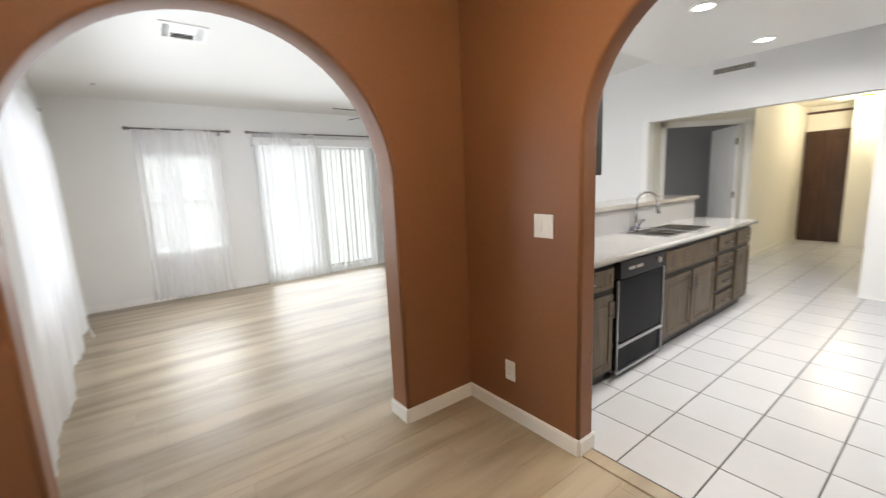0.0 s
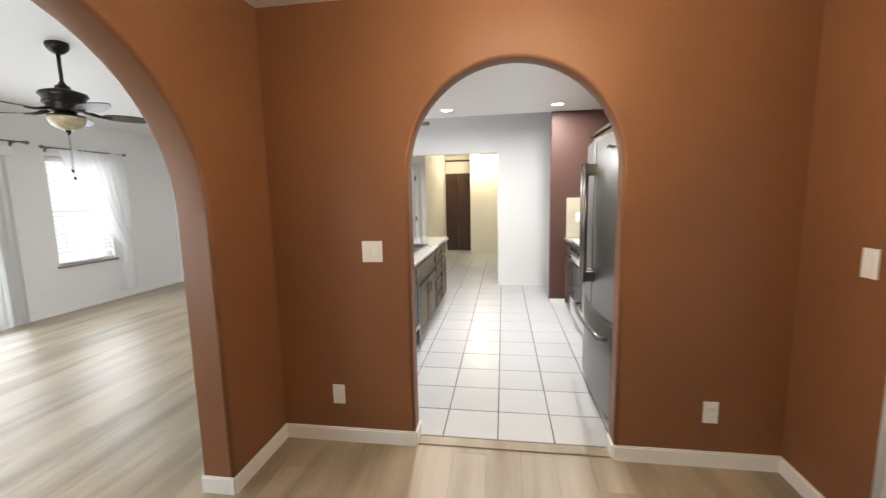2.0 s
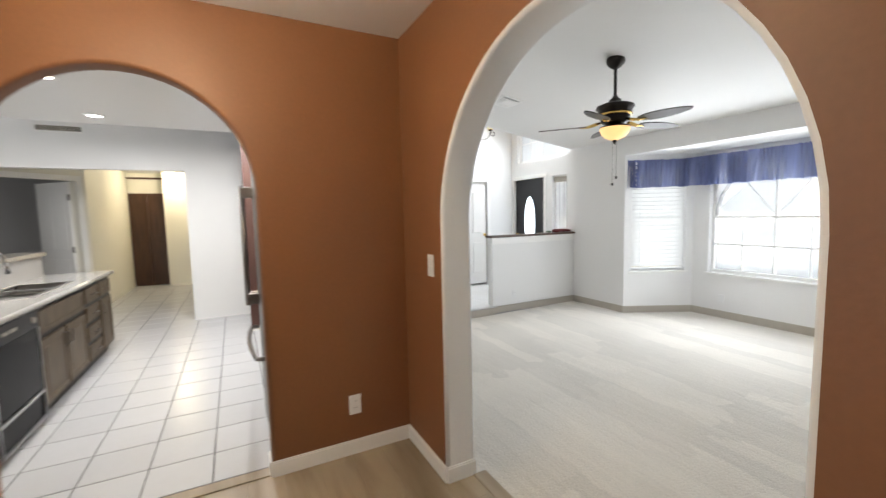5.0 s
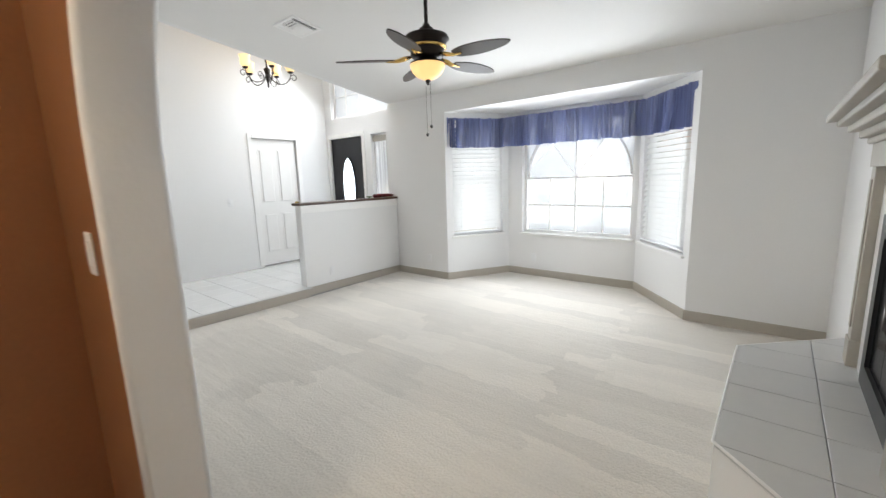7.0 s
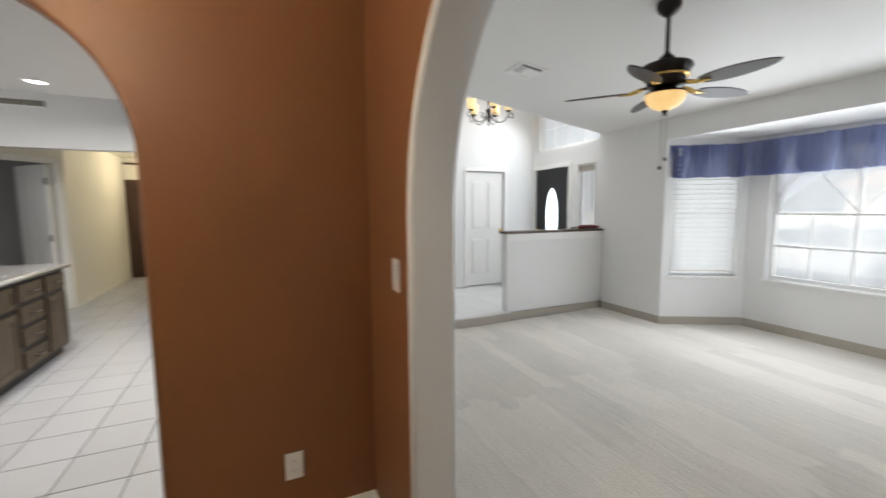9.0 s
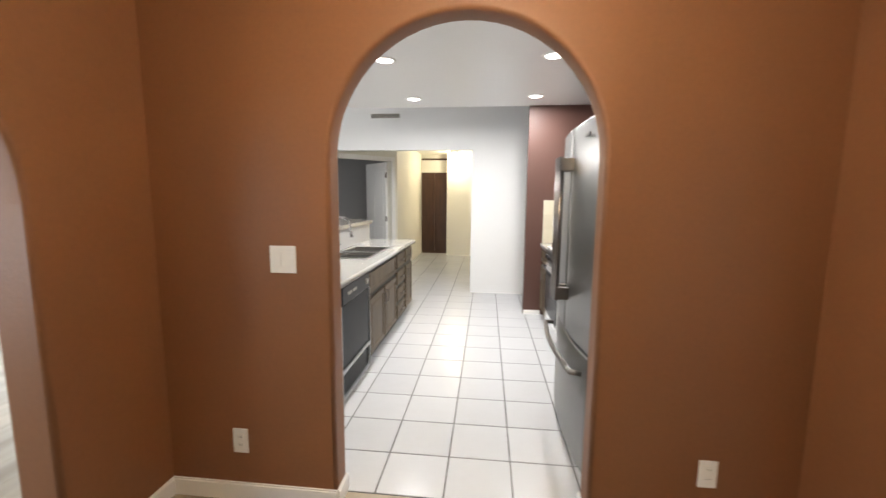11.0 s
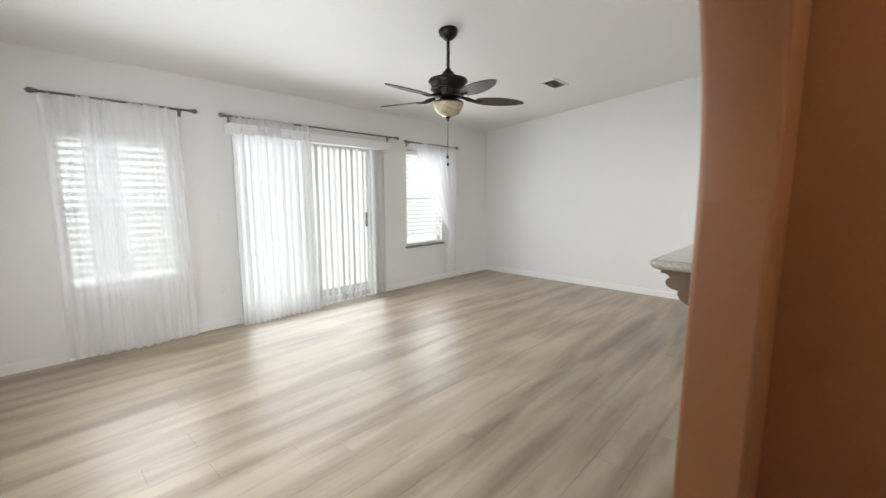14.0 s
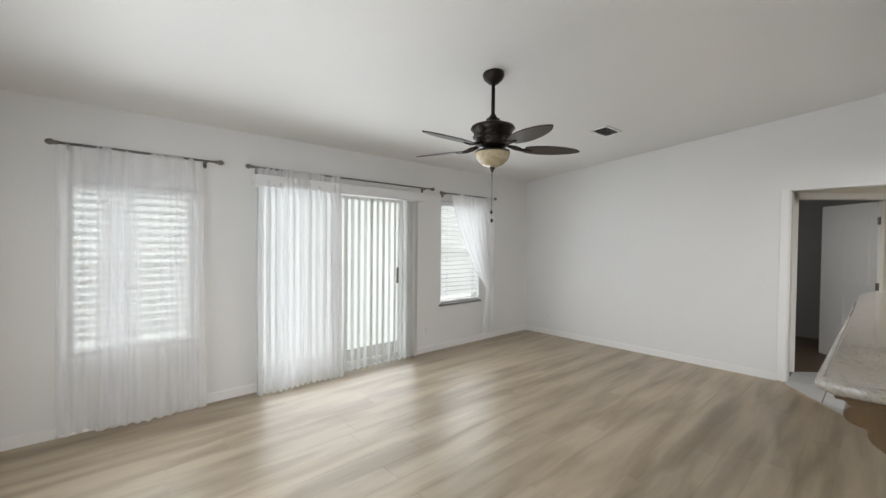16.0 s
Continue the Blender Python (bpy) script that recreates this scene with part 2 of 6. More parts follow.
LACE = sheer_cloth("patterned_lace", (0.55, 0.55, 0.55), 0.32, 1.3, 30.0)
GLASS = clear_glass("window_glass")
# emits light of its own in place of daylight through the glass
FROST = glowing("glowing_frosted_glass", (0.93, 0.97, 1.0), 0.9)
RODMETAL = surface("pewter_rod", (0.20, 0.185, 0.18), 0.4, 0.1, 5, 60, 0.03, metal=0.8)
SOOT = surface("sooty_firebox", (0.012, 0.012, 0.012), 0.8, 0.3, 4, 40, 0.2)
BLACKMETAL = surface("black_metal", (0.02, 0.02, 0.022), 0.35, 0.1, 5, 60, 0.02, metal=0.4)
GREYTRIM = surface("grey_mantel_paint", (0.42, 0.39, 0.34), 0.45, 0.05, 3, 50, 0.05)
HEARTHTILE = surface("pale_hearth_tile", (0.60, 0.60, 0.59), 0.3, 0.06, 3, 20, 0.02, rand=0.03)
SPLASH = surface("cream_backsplash_tile", (0.62, 0.56, 0.43), 0.2, 0.08, 6, 30, 0.03, rand=0.05)
REDCLOTH = surface("dark_red_cloth", (0.12, 0.012, 0.015), 0.8, 0.3, 12, 60, 0.1)
GREEN = surface("green_leafy", (0.05, 0.10, 0.03), 0.7, 0.3, 9, 40, 0.1)

# carpet: cut pile with the strokes of the vacuum cleaner
CARPET, nt, bs = nodes_of("cream_carpet")
geo = nt.nodes.new("ShaderNodeNewGeometry")
warp = nt.nodes.new("ShaderNodeTexNoise")
warp.inputs["Scale"].default_value, warp.inputs["Detail"].default_value = 3.4, 8.0
link(nt, geo.outputs["Position"], warp.inputs["Vector"])
shift = nt.nodes.new("ShaderNodeVectorMath")
shift.operation = "MULTIPLY_ADD"
shift.inputs[1].default_value = (0.9, 0.20, 0)
link(nt, warp.outputs["Color"], shift.inputs[0])
link(nt, geo.outputs["Position"], shift.inputs[2])
strokes = []
for turn_, long_, wide_ in ((1, 1.55, 0.17), (-4, 1.1, 0.23)):
    mp = nt.nodes.new("ShaderNodeMapping")
    mp.inputs["Rotation"].default_value = (0, 0, radians(turn_))
    link(nt, shift.outputs[0], mp.inputs[0])
    brick = nt.nodes.new("ShaderNodeTexBrick")
    brick.offset, brick.offset_frequency = 0.08, 2
    brick.inputs["Color1"].default_value, brick.inputs["Color2"].default_value = (0, 0, 0, 1), (1, 1, 1, 1)
    brick.inputs["Scale"].default_value, brick.inputs["Mortar Size"].default_value = 1.0, 0.0
    brick.inputs["Brick Width"].default_value, brick.inputs["Row Height"].default_value = long_, wide_
    link(nt, mp.outputs[0], brick.inputs["Vector"])
    mr = nt.nodes.new("ShaderNodeMapRange")
    mr.inputs["From Min"].default_value, mr.inputs["From Max"].default_value = 0.35, 0.65
    link(nt, brick.outputs["Color"], mr.inputs["Value"])
    strokes.append(mr.outputs[0])
# raked pile along the strokes
cross = nt.nodes.new("ShaderNodeTexNoise")
mp = nt.nodes.new("ShaderNodeMapping")
mp.inputs["Rotation"].default_value = (0, 0, radians(6))
mp.inputs["Scale"].default_value = (0.9, 9.0, 1)
link(nt, geo.outputs["Position"], mp.inputs[0])
cross.inputs["Scale"].default_value, cross.inputs["Detail"].default_value = 2.2, 5.0
link(nt, mp.outputs[0], cross.inputs["Vector"])
both = math_node(nt, "ADD", math_node(nt, "MULTIPLY", strokes[0], 0.50), math_node(nt, "MULTIPLY", strokes[1], 0.22))
both = math_node(nt, "ADD", both, math_node(nt, "MULTIPLY", cross.outputs["Fac"], 0.5))
pile, blot = nt.nodes.new("ShaderNodeTexNoise"), nt.nodes.new("ShaderNodeTexNoise")
pile.inputs["Scale"].default_value, pile.inputs["Detail"].default_value = 70.0, 8.0
blot.inputs["Scale"].default_value, blot.inputs["Detail"].default_value = 1.6, 4.0
for n in (pile, blot):
    link(nt, geo.outputs["Position"], n.inputs["Vector"])
v = math_node(nt, "ADD", math_node(nt, "MULTIPLY", math_node(nt, "SUBTRACT", both, 0.5), 0.25), 1.0)
v = math_node(nt, "ADD", v, math_node(nt, "MULTIPLY", math_node(nt, "SUBTRACT", pile.outputs["Fac"], 0.5), 0.26))
v = math_node(nt, "ADD", v, math_node(nt, "MULTIPLY", math_node(nt, "SUBTRACT", blot.outputs["Fac"], 0.5), 0.18))
sc = nt.nodes.new("ShaderNodeVectorMath")
sc.operation = "SCALE"
sc.inputs[0].default_value = (0.665, 0.62, 0.555)
link(nt, v, sc.inputs["Scale"])
link(nt, sc.outputs[0], bs.inputs["Base Color"])
bs.inputs["Roughness"].default_value = 0.95
bs.inputs["Sheen Weight"].default_value = 0.3
bp = nt.nodes.new("ShaderNodeBump")
bp.inputs["Strength"].default_value, bp.inputs["Distance"].default_value = 0.6, 0.01
link(nt, math_node(nt, "ADD", pile.outputs["Fac"], math_node(nt, "MULTIPLY", cross.outputs["Fac"], 0.9)), bp.inputs["Height"])
link(nt, bp.outputs[0], bs.inputs["Normal"])


# ---- building helpers ----
def part(name, bm, material, parent=None, label="", smooth=False):
    """Links a bmesh as one mesh object, in world metres, under parent."""
    me = bpy.data.meshes.new(name)
    bm.normal_update()
    bm.to_mesh(me)
    bm.free()
    for m in material if isinstance(material, (list, tuple)) else (material,):
        me.materials.append(m)
    if smooth:
        for p in me.polygons:
            p.use_smooth = True
    ob = new(name, me)
    if parent is not None:
        ob.parent = parent
        ob.matrix_parent_inverse = parent.matrix_basis.inverted()
    if label:
        tagged(ob, label)
    return ob


def thing(name, at, label, category, group="", kind=""):
    ob = new(name)
    ob.empty_display_size = 0.1
    ob.matrix_basis = at if isinstance(at, Matrix) else Matrix.Translation(at)
    return tagged(ob, label, category, group, kind)


def struct(ob, label, category):
    return tagged(ob, label, category, kind="structure")


def box(x0, x1, y0, y1, z0, z1, bm=None, bevel=0.0, segs=2):
    """An axis-aligned box, bevelled if asked."""
    own = bmesh.new()
    bmesh.ops.create_cube(own, size=1)
    bmesh.ops.scale(own, vec=(x1 - x0, y1 - y0, z1 - z0), verts=own.verts)
    bmesh.ops.translate(own, vec=((x0 + x1) / 2, (y0 + y1) / 2, (z0 + z1) / 2), verts=own.verts)
    if bevel:
        bmesh.ops.bevel(own, geom=own.edges[:], offset=bevel, segments=segs, profile=0.5, affect="EDGES")
    if bm is None:
        return own
    return join(bm, own)


def join(bm, other):
    """Adds the faces of other to bm."""
    made = {v: bm.verts.new(v.co) for v in other.verts}
    for f in other.faces:
        nf = bm.faces.new([made[v] for v in f.verts])
        nf.smooth, nf.material_index = f.smooth, f.material_index
    other.free()
    return bm


def turned(bm, m):
    bmesh.ops.transform(bm, matrix=m, verts=bm.verts)
    return bm


def lathe(profile, segs=24, m=None):
    """A body of revolution about z from (radius, height) pairs."""
    bm = bmesh.new()
    rings = []
    for r, z in profile:
        if r < 1e-5:
            rings.append([bm.verts.new((0, 0, z))])
        else:
            rings.append([bm.verts.new((r * math.cos(2 * math.pi * k / segs), r * math.sin(2 * math.pi * k / segs), z)) for k in range(segs)])
    for a, b in zip(rings, rings[1:]):
        for k in range(segs):
            va = [a[k % len(a)], a[(k + 1) % len(a)]]
            vb = [b[(k + 1) % len(b)], b[k % len(b)]]
            loop = []
            for v in va + vb:
                if v not in loop:
                    loop.append(v)
            if len(loop) > 2:
                bm.faces.new(loop)
    for f in bm.faces:
        f.smooth = True
    if len(rings[0]) > 1:
        bm.faces.new(rings[0][::-1])
    if len(rings[-1]) > 1:
        bm.faces.new(rings[-1])
    bmesh.ops.recalc_face_normals(bm, faces=bm.faces)
    return turned(bm, m) if m is not None else bm


def tube(points, radius, segs=8, bm=None):
    """A round rod along points; radius may be a list."""
    own = bmesh.new()
    pts = [Vector(p) for p in points]
    rad = radius if isinstance(radius, (list, tuple)) else [radius] * len(pts)
    rings = []
    side = None
    for i, p in enumerate(pts):
        d = (pts[min(i + 1, len(pts) - 1)] - pts[max(i - 1, 0)]).normalized()
        if side is None:
            side = d.orthogonal().normalized()
        side = (side - d * side.dot(d)).normalized()
        up = d.cross(side)
        rings.append([own.verts.new(p + (side * math.cos(2 * math.pi * k / segs) + up * math.sin(2 * math.pi * k / segs)) * rad[i]) for k in range(segs)])
    for a, b in zip(rings, rings[1:]):
        for k in range(segs):
            f = own.faces.new((a[k], a[(k + 1) % segs], b[(k + 1) % segs], b[k]))
            f.smooth = True
    own.faces.new(rings[0][::-1])
    own.faces.new(rings[-1])
    bmesh.ops.recalc_face_normals(own, faces=own.faces)
    if bm is None:
        return own
    return join(bm, own)


def arc(a, b, n):
    return [a + (b - a) * k / n for k in range(n + 1)]


def prism(outline, z0, z1):
    """An upright prism over a flat outline."""
    bm = bmesh.new()
    lo = [bm.verts.new((x, y, z0)) for x, y in outline]
    hi = [bm.verts.new((x, y, z1)) for x, y in outline]
    n = len(outline)
    bm.faces.new(lo[::-1])
    bm.faces.new(hi)
    for k in range(n):
        bm.faces.new((lo[k], lo[(k + 1) % n], hi[(k + 1) % n], hi[k]))
    bmesh.ops.recalc_face_normals(bm, faces=bm.faces)
    return bm


def wall_grid(axis, p0, p1, a0, a1, z0, top, holes=(), sides=(0, 0, 0)):
    """A wall with thickness p0..p1 along axis 'x' or 'y' (the way that it faces), from a0 to a1, up to top (a number or a
    function of a), with holes (a0, a1, z0, z1) right through. sides: material slots of the low face, the high face, the rest."""
    tops = top if callable(top) else (lambda a: top)
    av = sorted({a0, a1, *[h for o in holes for h in o[:2]]})
    zv = sorted({z0, *[h for o in holes for h in o[2:] if h > z0]}) + [None]
    bm = bmesh.new()
    cache = {}

    def vert(i, k, p):
        if (i, k, p) not in cache:
            a, z = av[i], tops(av[i]) if zv[k] is None else zv[k]
            cache[i, k, p] = bm.verts.new((p, a, z) if axis == "x" else (a, p, z))
        return cache[i, k, p]

    def solid(i, k):
        if not (0 <= i < len(av) - 1 and 0 <= k < len(zv) - 1):
            return False
        ca = (av[i] + av[i + 1]) / 2
        cz = (zv[k] + (zv[k + 1] if zv[k + 1] is not None else zv[k] + 0.02)) / 2
        return not any(o[0] < ca < o[1] and o[2] < cz < o[3] for o in holes)

    def quad(vs, slot):
        f = bm.faces.new(vs)
        f.material_index = slot

    for i in range(len(av) - 1):
        for k in range(len(zv) - 1):
            if not solid(i, k):
                continue
            quad([vert(i, k, p0), vert(i, k + 1, p0), vert(i + 1, k + 1, p0), vert(i + 1, k, p0)], sides[0])
            quad([vert(i, k, p1), vert(i + 1, k, p1), vert(i + 1, k + 1, p1), vert(i, k + 1, p1)], sides[1])
            for di, dk, e in ((-1, 0, ((i, k), (i, k + 1))), (1, 0, ((i + 1, k), (i + 1, k + 1))), (0, -1, ((i, k), (i + 1, k))), (0, 1, ((i, k + 1), (i + 1, k + 1)))):
                if not solid(i + di, k + dk):
                    quad([vert(*e[0], p0), vert(*e[1], p0), vert(*e[1], p1), vert(*e[0], p1)], sides[2])
    bmesh.ops.recalc_face_normals(bm, faces=bm.faces)
    return bm


def arch_wall(axis, p0, p1, a0, a1, z1, j0, j1, spring, slots, z0=0.0, segs=28, bull=0.018):
    """A wall with an arched opening from the floor: jambs at j0 and j1, a half round above spring. slots: low face, high face, soffit, rest."""
    c, r = (j0 + j1) / 2, (j1 - j0) / 2
    line = [(a0, z0), (j0, z0)]
    line += [(c - r * math.cos(t), spring + r * math.sin(t)) for t in arc(0, math.pi, segs)]
    line += [(j1, z0), (a1, z0), (a1, z1), (a0, z1)]
    bm = bmesh.new()
    lo = [bm.verts.new((p0, a, z) if axis == "x" else (a, p0, z)) for a, z in line]
    hi = [bm.verts.new((p1, a, z) if axis == "x" else (a, p1, z)) for a, z in line]
    n = len(line)
    f0, f1 = bm.faces.new(lo), bm.faces.new(hi[::-1])
    f0.material_index, f1.material_index = slots[0], slots[1]
    rim = []
    for k in range(n):
        f = bm.faces.new((lo[k], hi[k], hi[(k + 1) % n], lo[(k + 1) % n]))
        inner = 1 <= k <= n - 5
        f.material_index = slots[2] if inner else slots[3]
        f.smooth = 2 <= k <= n - 6
        if inner:
            rim += [e for e in f.edges if (e.verts[0] in lo) == (e.verts[1] in lo)]
    bmesh.ops.recalc_face_normals(bm, faces=bm.faces)
    res = bmesh.ops.bevel(bm, geom=list(set(rim)), offset=bull, segments=3, profile=0.5, affect="EDGES")
    for f in res["faces"]:
        f.smooth = True
        f.material_index = slots[2]
    bmesh.ops.triangulate(bm, faces=[f for f in bm.faces if len(f.verts) > 4])
    return bm


def clip(poly, nx, ny, d):
    """The part of a flat polygon on the side nx*x + ny*y <= d."""
    out = []
    for (ax, ay), (bx, by) in zip(poly, poly[1:] + poly[:1]):
        da, db = nx * ax + ny * ay - d, nx * bx + ny * by - d
        if da <= 0:
            out.append((ax, ay))
        if (da < 0 < db) or (db < 0 < da):
            t = da / (da - db)
            out.append((ax + (bx - ax) * t, ay + (by - ay) * t))
    return out


def area_of(poly):
    return abs(sum(a[0] * b[1] - b[0] * a[1] for a, b in zip(poly, poly[1:] + poly[:1]))) / 2


def piece(name, outline, z0, z1, material, parent, shared, key=None, at=(0, 0), chamfer=0.0015):
    """One flat piece of a floor, sharing its mesh with alike pieces."""
    me = shared.get(key) if key else None
    if me is None:
        cx, cy = sum(p[0] for p in outline) / len(outline), sum(p[1] for p in outline) / len(outline)
        bm = bmesh.new()
        n = len(outline)
        lo = [bm.verts.new((x, y, z0)) for x, y in outline]
        mi = [bm.verts.new((x, y, z1 - chamfer)) for x, y in outline]
        hi = [bm.verts.new((x + math.copysign(min(chamfer, abs(cx - x)), cx - x), y + math.copysign(min(chamfer, abs(cy - y)), cy - y), z1)) for x, y in outline]
        for a, b in ((lo, mi), (mi, hi)):
            for k in range(n):
                bm.faces.new((a[k], a[(k + 1) % n], b[(k + 1) % n], b[k]))
        bm.faces.new(hi)
        bmesh.ops.recalc_face_normals(bm, faces=bm.faces)
        me = bpy.data.meshes.new(name)
        bm.to_mesh(me)
        bm.free()
        me.materials.append(material)
        if key:
            shared[key] = me
    ob = new(name, me)
    ob.location = (at[0], at[1], 0)
    ob.parent = parent
    return ob

# ---- the large structure ----
def vault(y):
    return 2.5 + 0.105 * (6.62 - y)


def living_top(y):
    return 2.45 + 0.14 * (y + 4.72)


def slab(x0, x1, y0, y1, low, thick=0.1):
    """A ceiling slab whose underside follows low(y)."""
    bm = bmesh.new()
    vs = [bm.verts.new((x, y, low(y) + h)) for h in (0, thick) for x, y in ((x0, y0), (x1, y0), (x1, y1), (x0, y1))]
    for q in ((3, 2, 1, 0), (4, 5, 6, 7), (0, 1, 5, 4), (1, 2, 6, 5), (2, 3, 7, 6), (3, 0, 4, 7)):
        bm.faces.new([vs[k] for k in q])
    return bm


floor = struct(part("floor", box(-2.4, 5.96, -0.69, 6.62, -0.3, -0.013), SUBFLOOR), "grey-brown oak-look plank floor of dining and family room", "floor")
struct(part("floor_carpet", prism([(-0.5, -0.65), (-0.5, -4.72), (0.52, -4.72), (1.22, -5.6), (3.02, -5.6), (3.5, -4.72), (4.5, -4.72), (4.43, -3.0), (4.43, -0.65)], -0.3, -0.13), CARPET),
       "cream cut-pile carpet with vacuum strokes, one step down", "carpet")
floor_entry = struct(part("floor_entry", box(4.5, 6.22, -4.72, -3.05, -0.3, -0.024, box(4.43, 6.22, -3.05, -0.65, -0.3, -0.024)), HGROUT), "raised entry floor of white square tiles", "floor")
struct(part("step_riser", box(4.415, 4.43, -3.05, -0.65, -0.13, -0.028, bevel=0.004), TAUPE), "taupe step riser up to the tiled entry", "step")
tile_line = [(1.79, -0.5), (5.955, -0.5), (5.955, 0.9), (10.1, 0.9), (10.1, 2.36), (7.32, 2.36), (6.43, 3.25), (5.96, 3.25), (4.86, 2.44), (4.86, 2.32), (1.84, 2.32), (1.84, 1.39), (1.79, 1.39)]
floor_tiles = struct(part("floor_tiled", prism(tile_line, -0.01, 0.0055), GROUT), "white glossy square floor tiles with dark grout, kitchen and hall", "floor")
struct(part("floor_bedroom", prism([(6.46, 3.24), (7.26, 2.44), (9.0, 2.54), (9.0, 5.5), (6.1, 5.5), (6.1, 3.4)], -0.1, -0.002), surface("brown_bedroom_floor", (0.10, 0.065, 0.04), 0.5, 0.2, 3, 20)), "dark brown floor of the grey room", "floor")

struct(part("wall_dining_east", arch_wall("x", 1.71, 1.83, -0.51, 2.36, 2.62, 0.30, 1.39, 1.56, (0, 1, 0, 1)), (BROWN, WHITE)), "terracotta dining wall with a round arch to the kitchen", "wall")
struct(part("wall_dining_north", arch_wall("y", 2.19, 2.36, -2.4, 1.71, 3.0, -0.25, 1.225, 1.37, (0, 1, 0, 1)), (BROWN, WHITE)), "terracotta wall with a wide round arch to the family room", "wall")
struct(part("wall_dining_south", arch_wall("y", -0.678, -0.51, -2.4, 1.71, 3.15, -0.26, 1.2, 1.36, (1, 0, 1, 1)), (BROWN, WHITE)), "terracotta wall with a wide white-lined arch to the living room", "wall")
struct(part("wall_dining_west", box(-2.52, -2.4, -0.65, 2.36, -0.1, 2.6), BROWN), "terracotta dining room wall", "wall")
struct(part("wall_kitchen_south", wall_grid("y", -0.65, -0.51, 1.71, 6.36, -0.3, 3.95, sides=(1, 0, 1)), (MAROON, WHITE)), "maroon kitchen wall behind the cabinets", "wall")
struct(part("wall_kitchen_stub", box(4.93, 5.05, -0.51, 0.285, 0.0, 2.62), (MAROON)), "maroon partition wall at the end of the stove counter", "wall")
struct(part("ceiling_dining", box(-2.4, 1.71, -0.51, 2.19, 2.44, 2.54), CEIL), "white dining room ceiling", "ceiling")
kc = [(1.83, -0.51), (4.95, -0.51), (4.95, 2.2)] + [(4.77 + 0.18 * math.cos(t), 2.2 + 0.18 * math.sin(t)) for t in arc(0, math.pi / 2, 8)][1:] + [(1.83, 2.38)]
struct(part("ceiling_kitchen", prism(kc, 2.44, 2.58), KCEIL), "satin white dropped kitchen ceiling with a rounded corner", "ceiling")
struct(part("ceiling_family", slab(-0.7, 6.1, -0.51, 6.77, vault), CEIL), "white sloped family room ceiling", "ceiling")
# out of view, added to stop light leaking in over the dining ceiling
struct(part("wall_attic", box(-0.7, -0.58, -0.51, 2.19, 2.54, 3.4), WHITE), "unseen wall above the dining ceiling that stops light leaks", "wall")
struct(part("wall_family_north", wall_grid("y", 6.62, 6.77, -0.7, 6.1, -0.1, 2.56, [(0.25, 1.08, 0.58, 1.91), (1.6, 3.4, 0.0, 2.03), (4.01, 4.78, 0.62, 2.04)]), WHITE), "white window wall with a sliding door", "wall")
struct(part("wall_family_west", wall_grid("x", -0.7, -0.55, 2.36, 6.62, -0.1, lambda a: vault(a) + 0.05, [(3.35, 4.85, 0.65, 1.95)]), WHITE), "white family room wall with one window", "wall")
struct(part("wall_family_east", wall_grid("x", 5.96, 6.1, -0.51, 6.62, -0.1, lambda a: vault(a) + 0.05, [(0.97, 3.2, -0.004, 2.07)]), WHITE), "white wall with a wide opening to the hall", "wall")

struct(part("wall_hall_north", box(7.32, 10.2, 2.36, 2.54, -0.05, 2.5), CREAM), "cream hall wall", "wall")
struct(part("wall_hall_south", box(6.1, 10.2, 0.78, 0.9, -0.05, 2.5), CREAM), "cream hall wall", "wall")
struct(part("wall_hall_end", box(10.1, 10.2, 0.9, 2.36, -0.05, 2.5), CREAM), "cream wall at the end of the hall", "wall")
struct(part("wall_hall_nib", box(9.72, 10.1, 0.9, 1.70, -0.05, 2.42, bevel=0.01), CREAM), "cream wall corner beside the closet", "wall")
struct(part("wall_hall_side", box(6.1, 6.43, 3.25, 3.35, -0.05, 2.5), CREAM), "cream wall beside the opening", "wall")
DIAG = Matrix.Translation((6.43, 3.25, 0)) @ pose(0, 0, 0, 0, 0, -45)
struct(part("wall_hall_diagonal", turned(wall_grid("y", 0.0, 0.12, 0.0, 1.258, 0.0, 2.5, [(0.07, 1.15, -0.1, 2.02)]), DIAG), CREAM), "cream diagonal wall with a doorway to a grey room", "wall")
struct(part("ceiling_hall", box(6.1, 10.2, 0.78, 3.35, 2.42, 2.52), CREAM), "cream hall ceiling", "ceiling")
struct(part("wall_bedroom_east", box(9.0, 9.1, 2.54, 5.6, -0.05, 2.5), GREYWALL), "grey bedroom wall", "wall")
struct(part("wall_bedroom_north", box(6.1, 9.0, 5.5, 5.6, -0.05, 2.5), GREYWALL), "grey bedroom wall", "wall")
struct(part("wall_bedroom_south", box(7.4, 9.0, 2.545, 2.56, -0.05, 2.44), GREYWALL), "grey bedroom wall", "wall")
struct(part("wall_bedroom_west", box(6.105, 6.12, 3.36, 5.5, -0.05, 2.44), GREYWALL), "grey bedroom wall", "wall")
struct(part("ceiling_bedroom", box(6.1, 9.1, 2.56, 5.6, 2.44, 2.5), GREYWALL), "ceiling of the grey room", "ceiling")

struct(part("ceiling_living", slab(-0.65, 4.5, -4.86, -0.65, living_top), CEIL), "white sloped living room ceiling", "ceiling")
bm = bmesh.new()
vs = [bm.verts.new((x, y, z)) for x in (4.5, 4.58) for y, z in ((-4.72, living_top(-4.72)), (-0.65, living_top(-0.65)), (-0.65, 3.95), (-4.72, 3.95))]
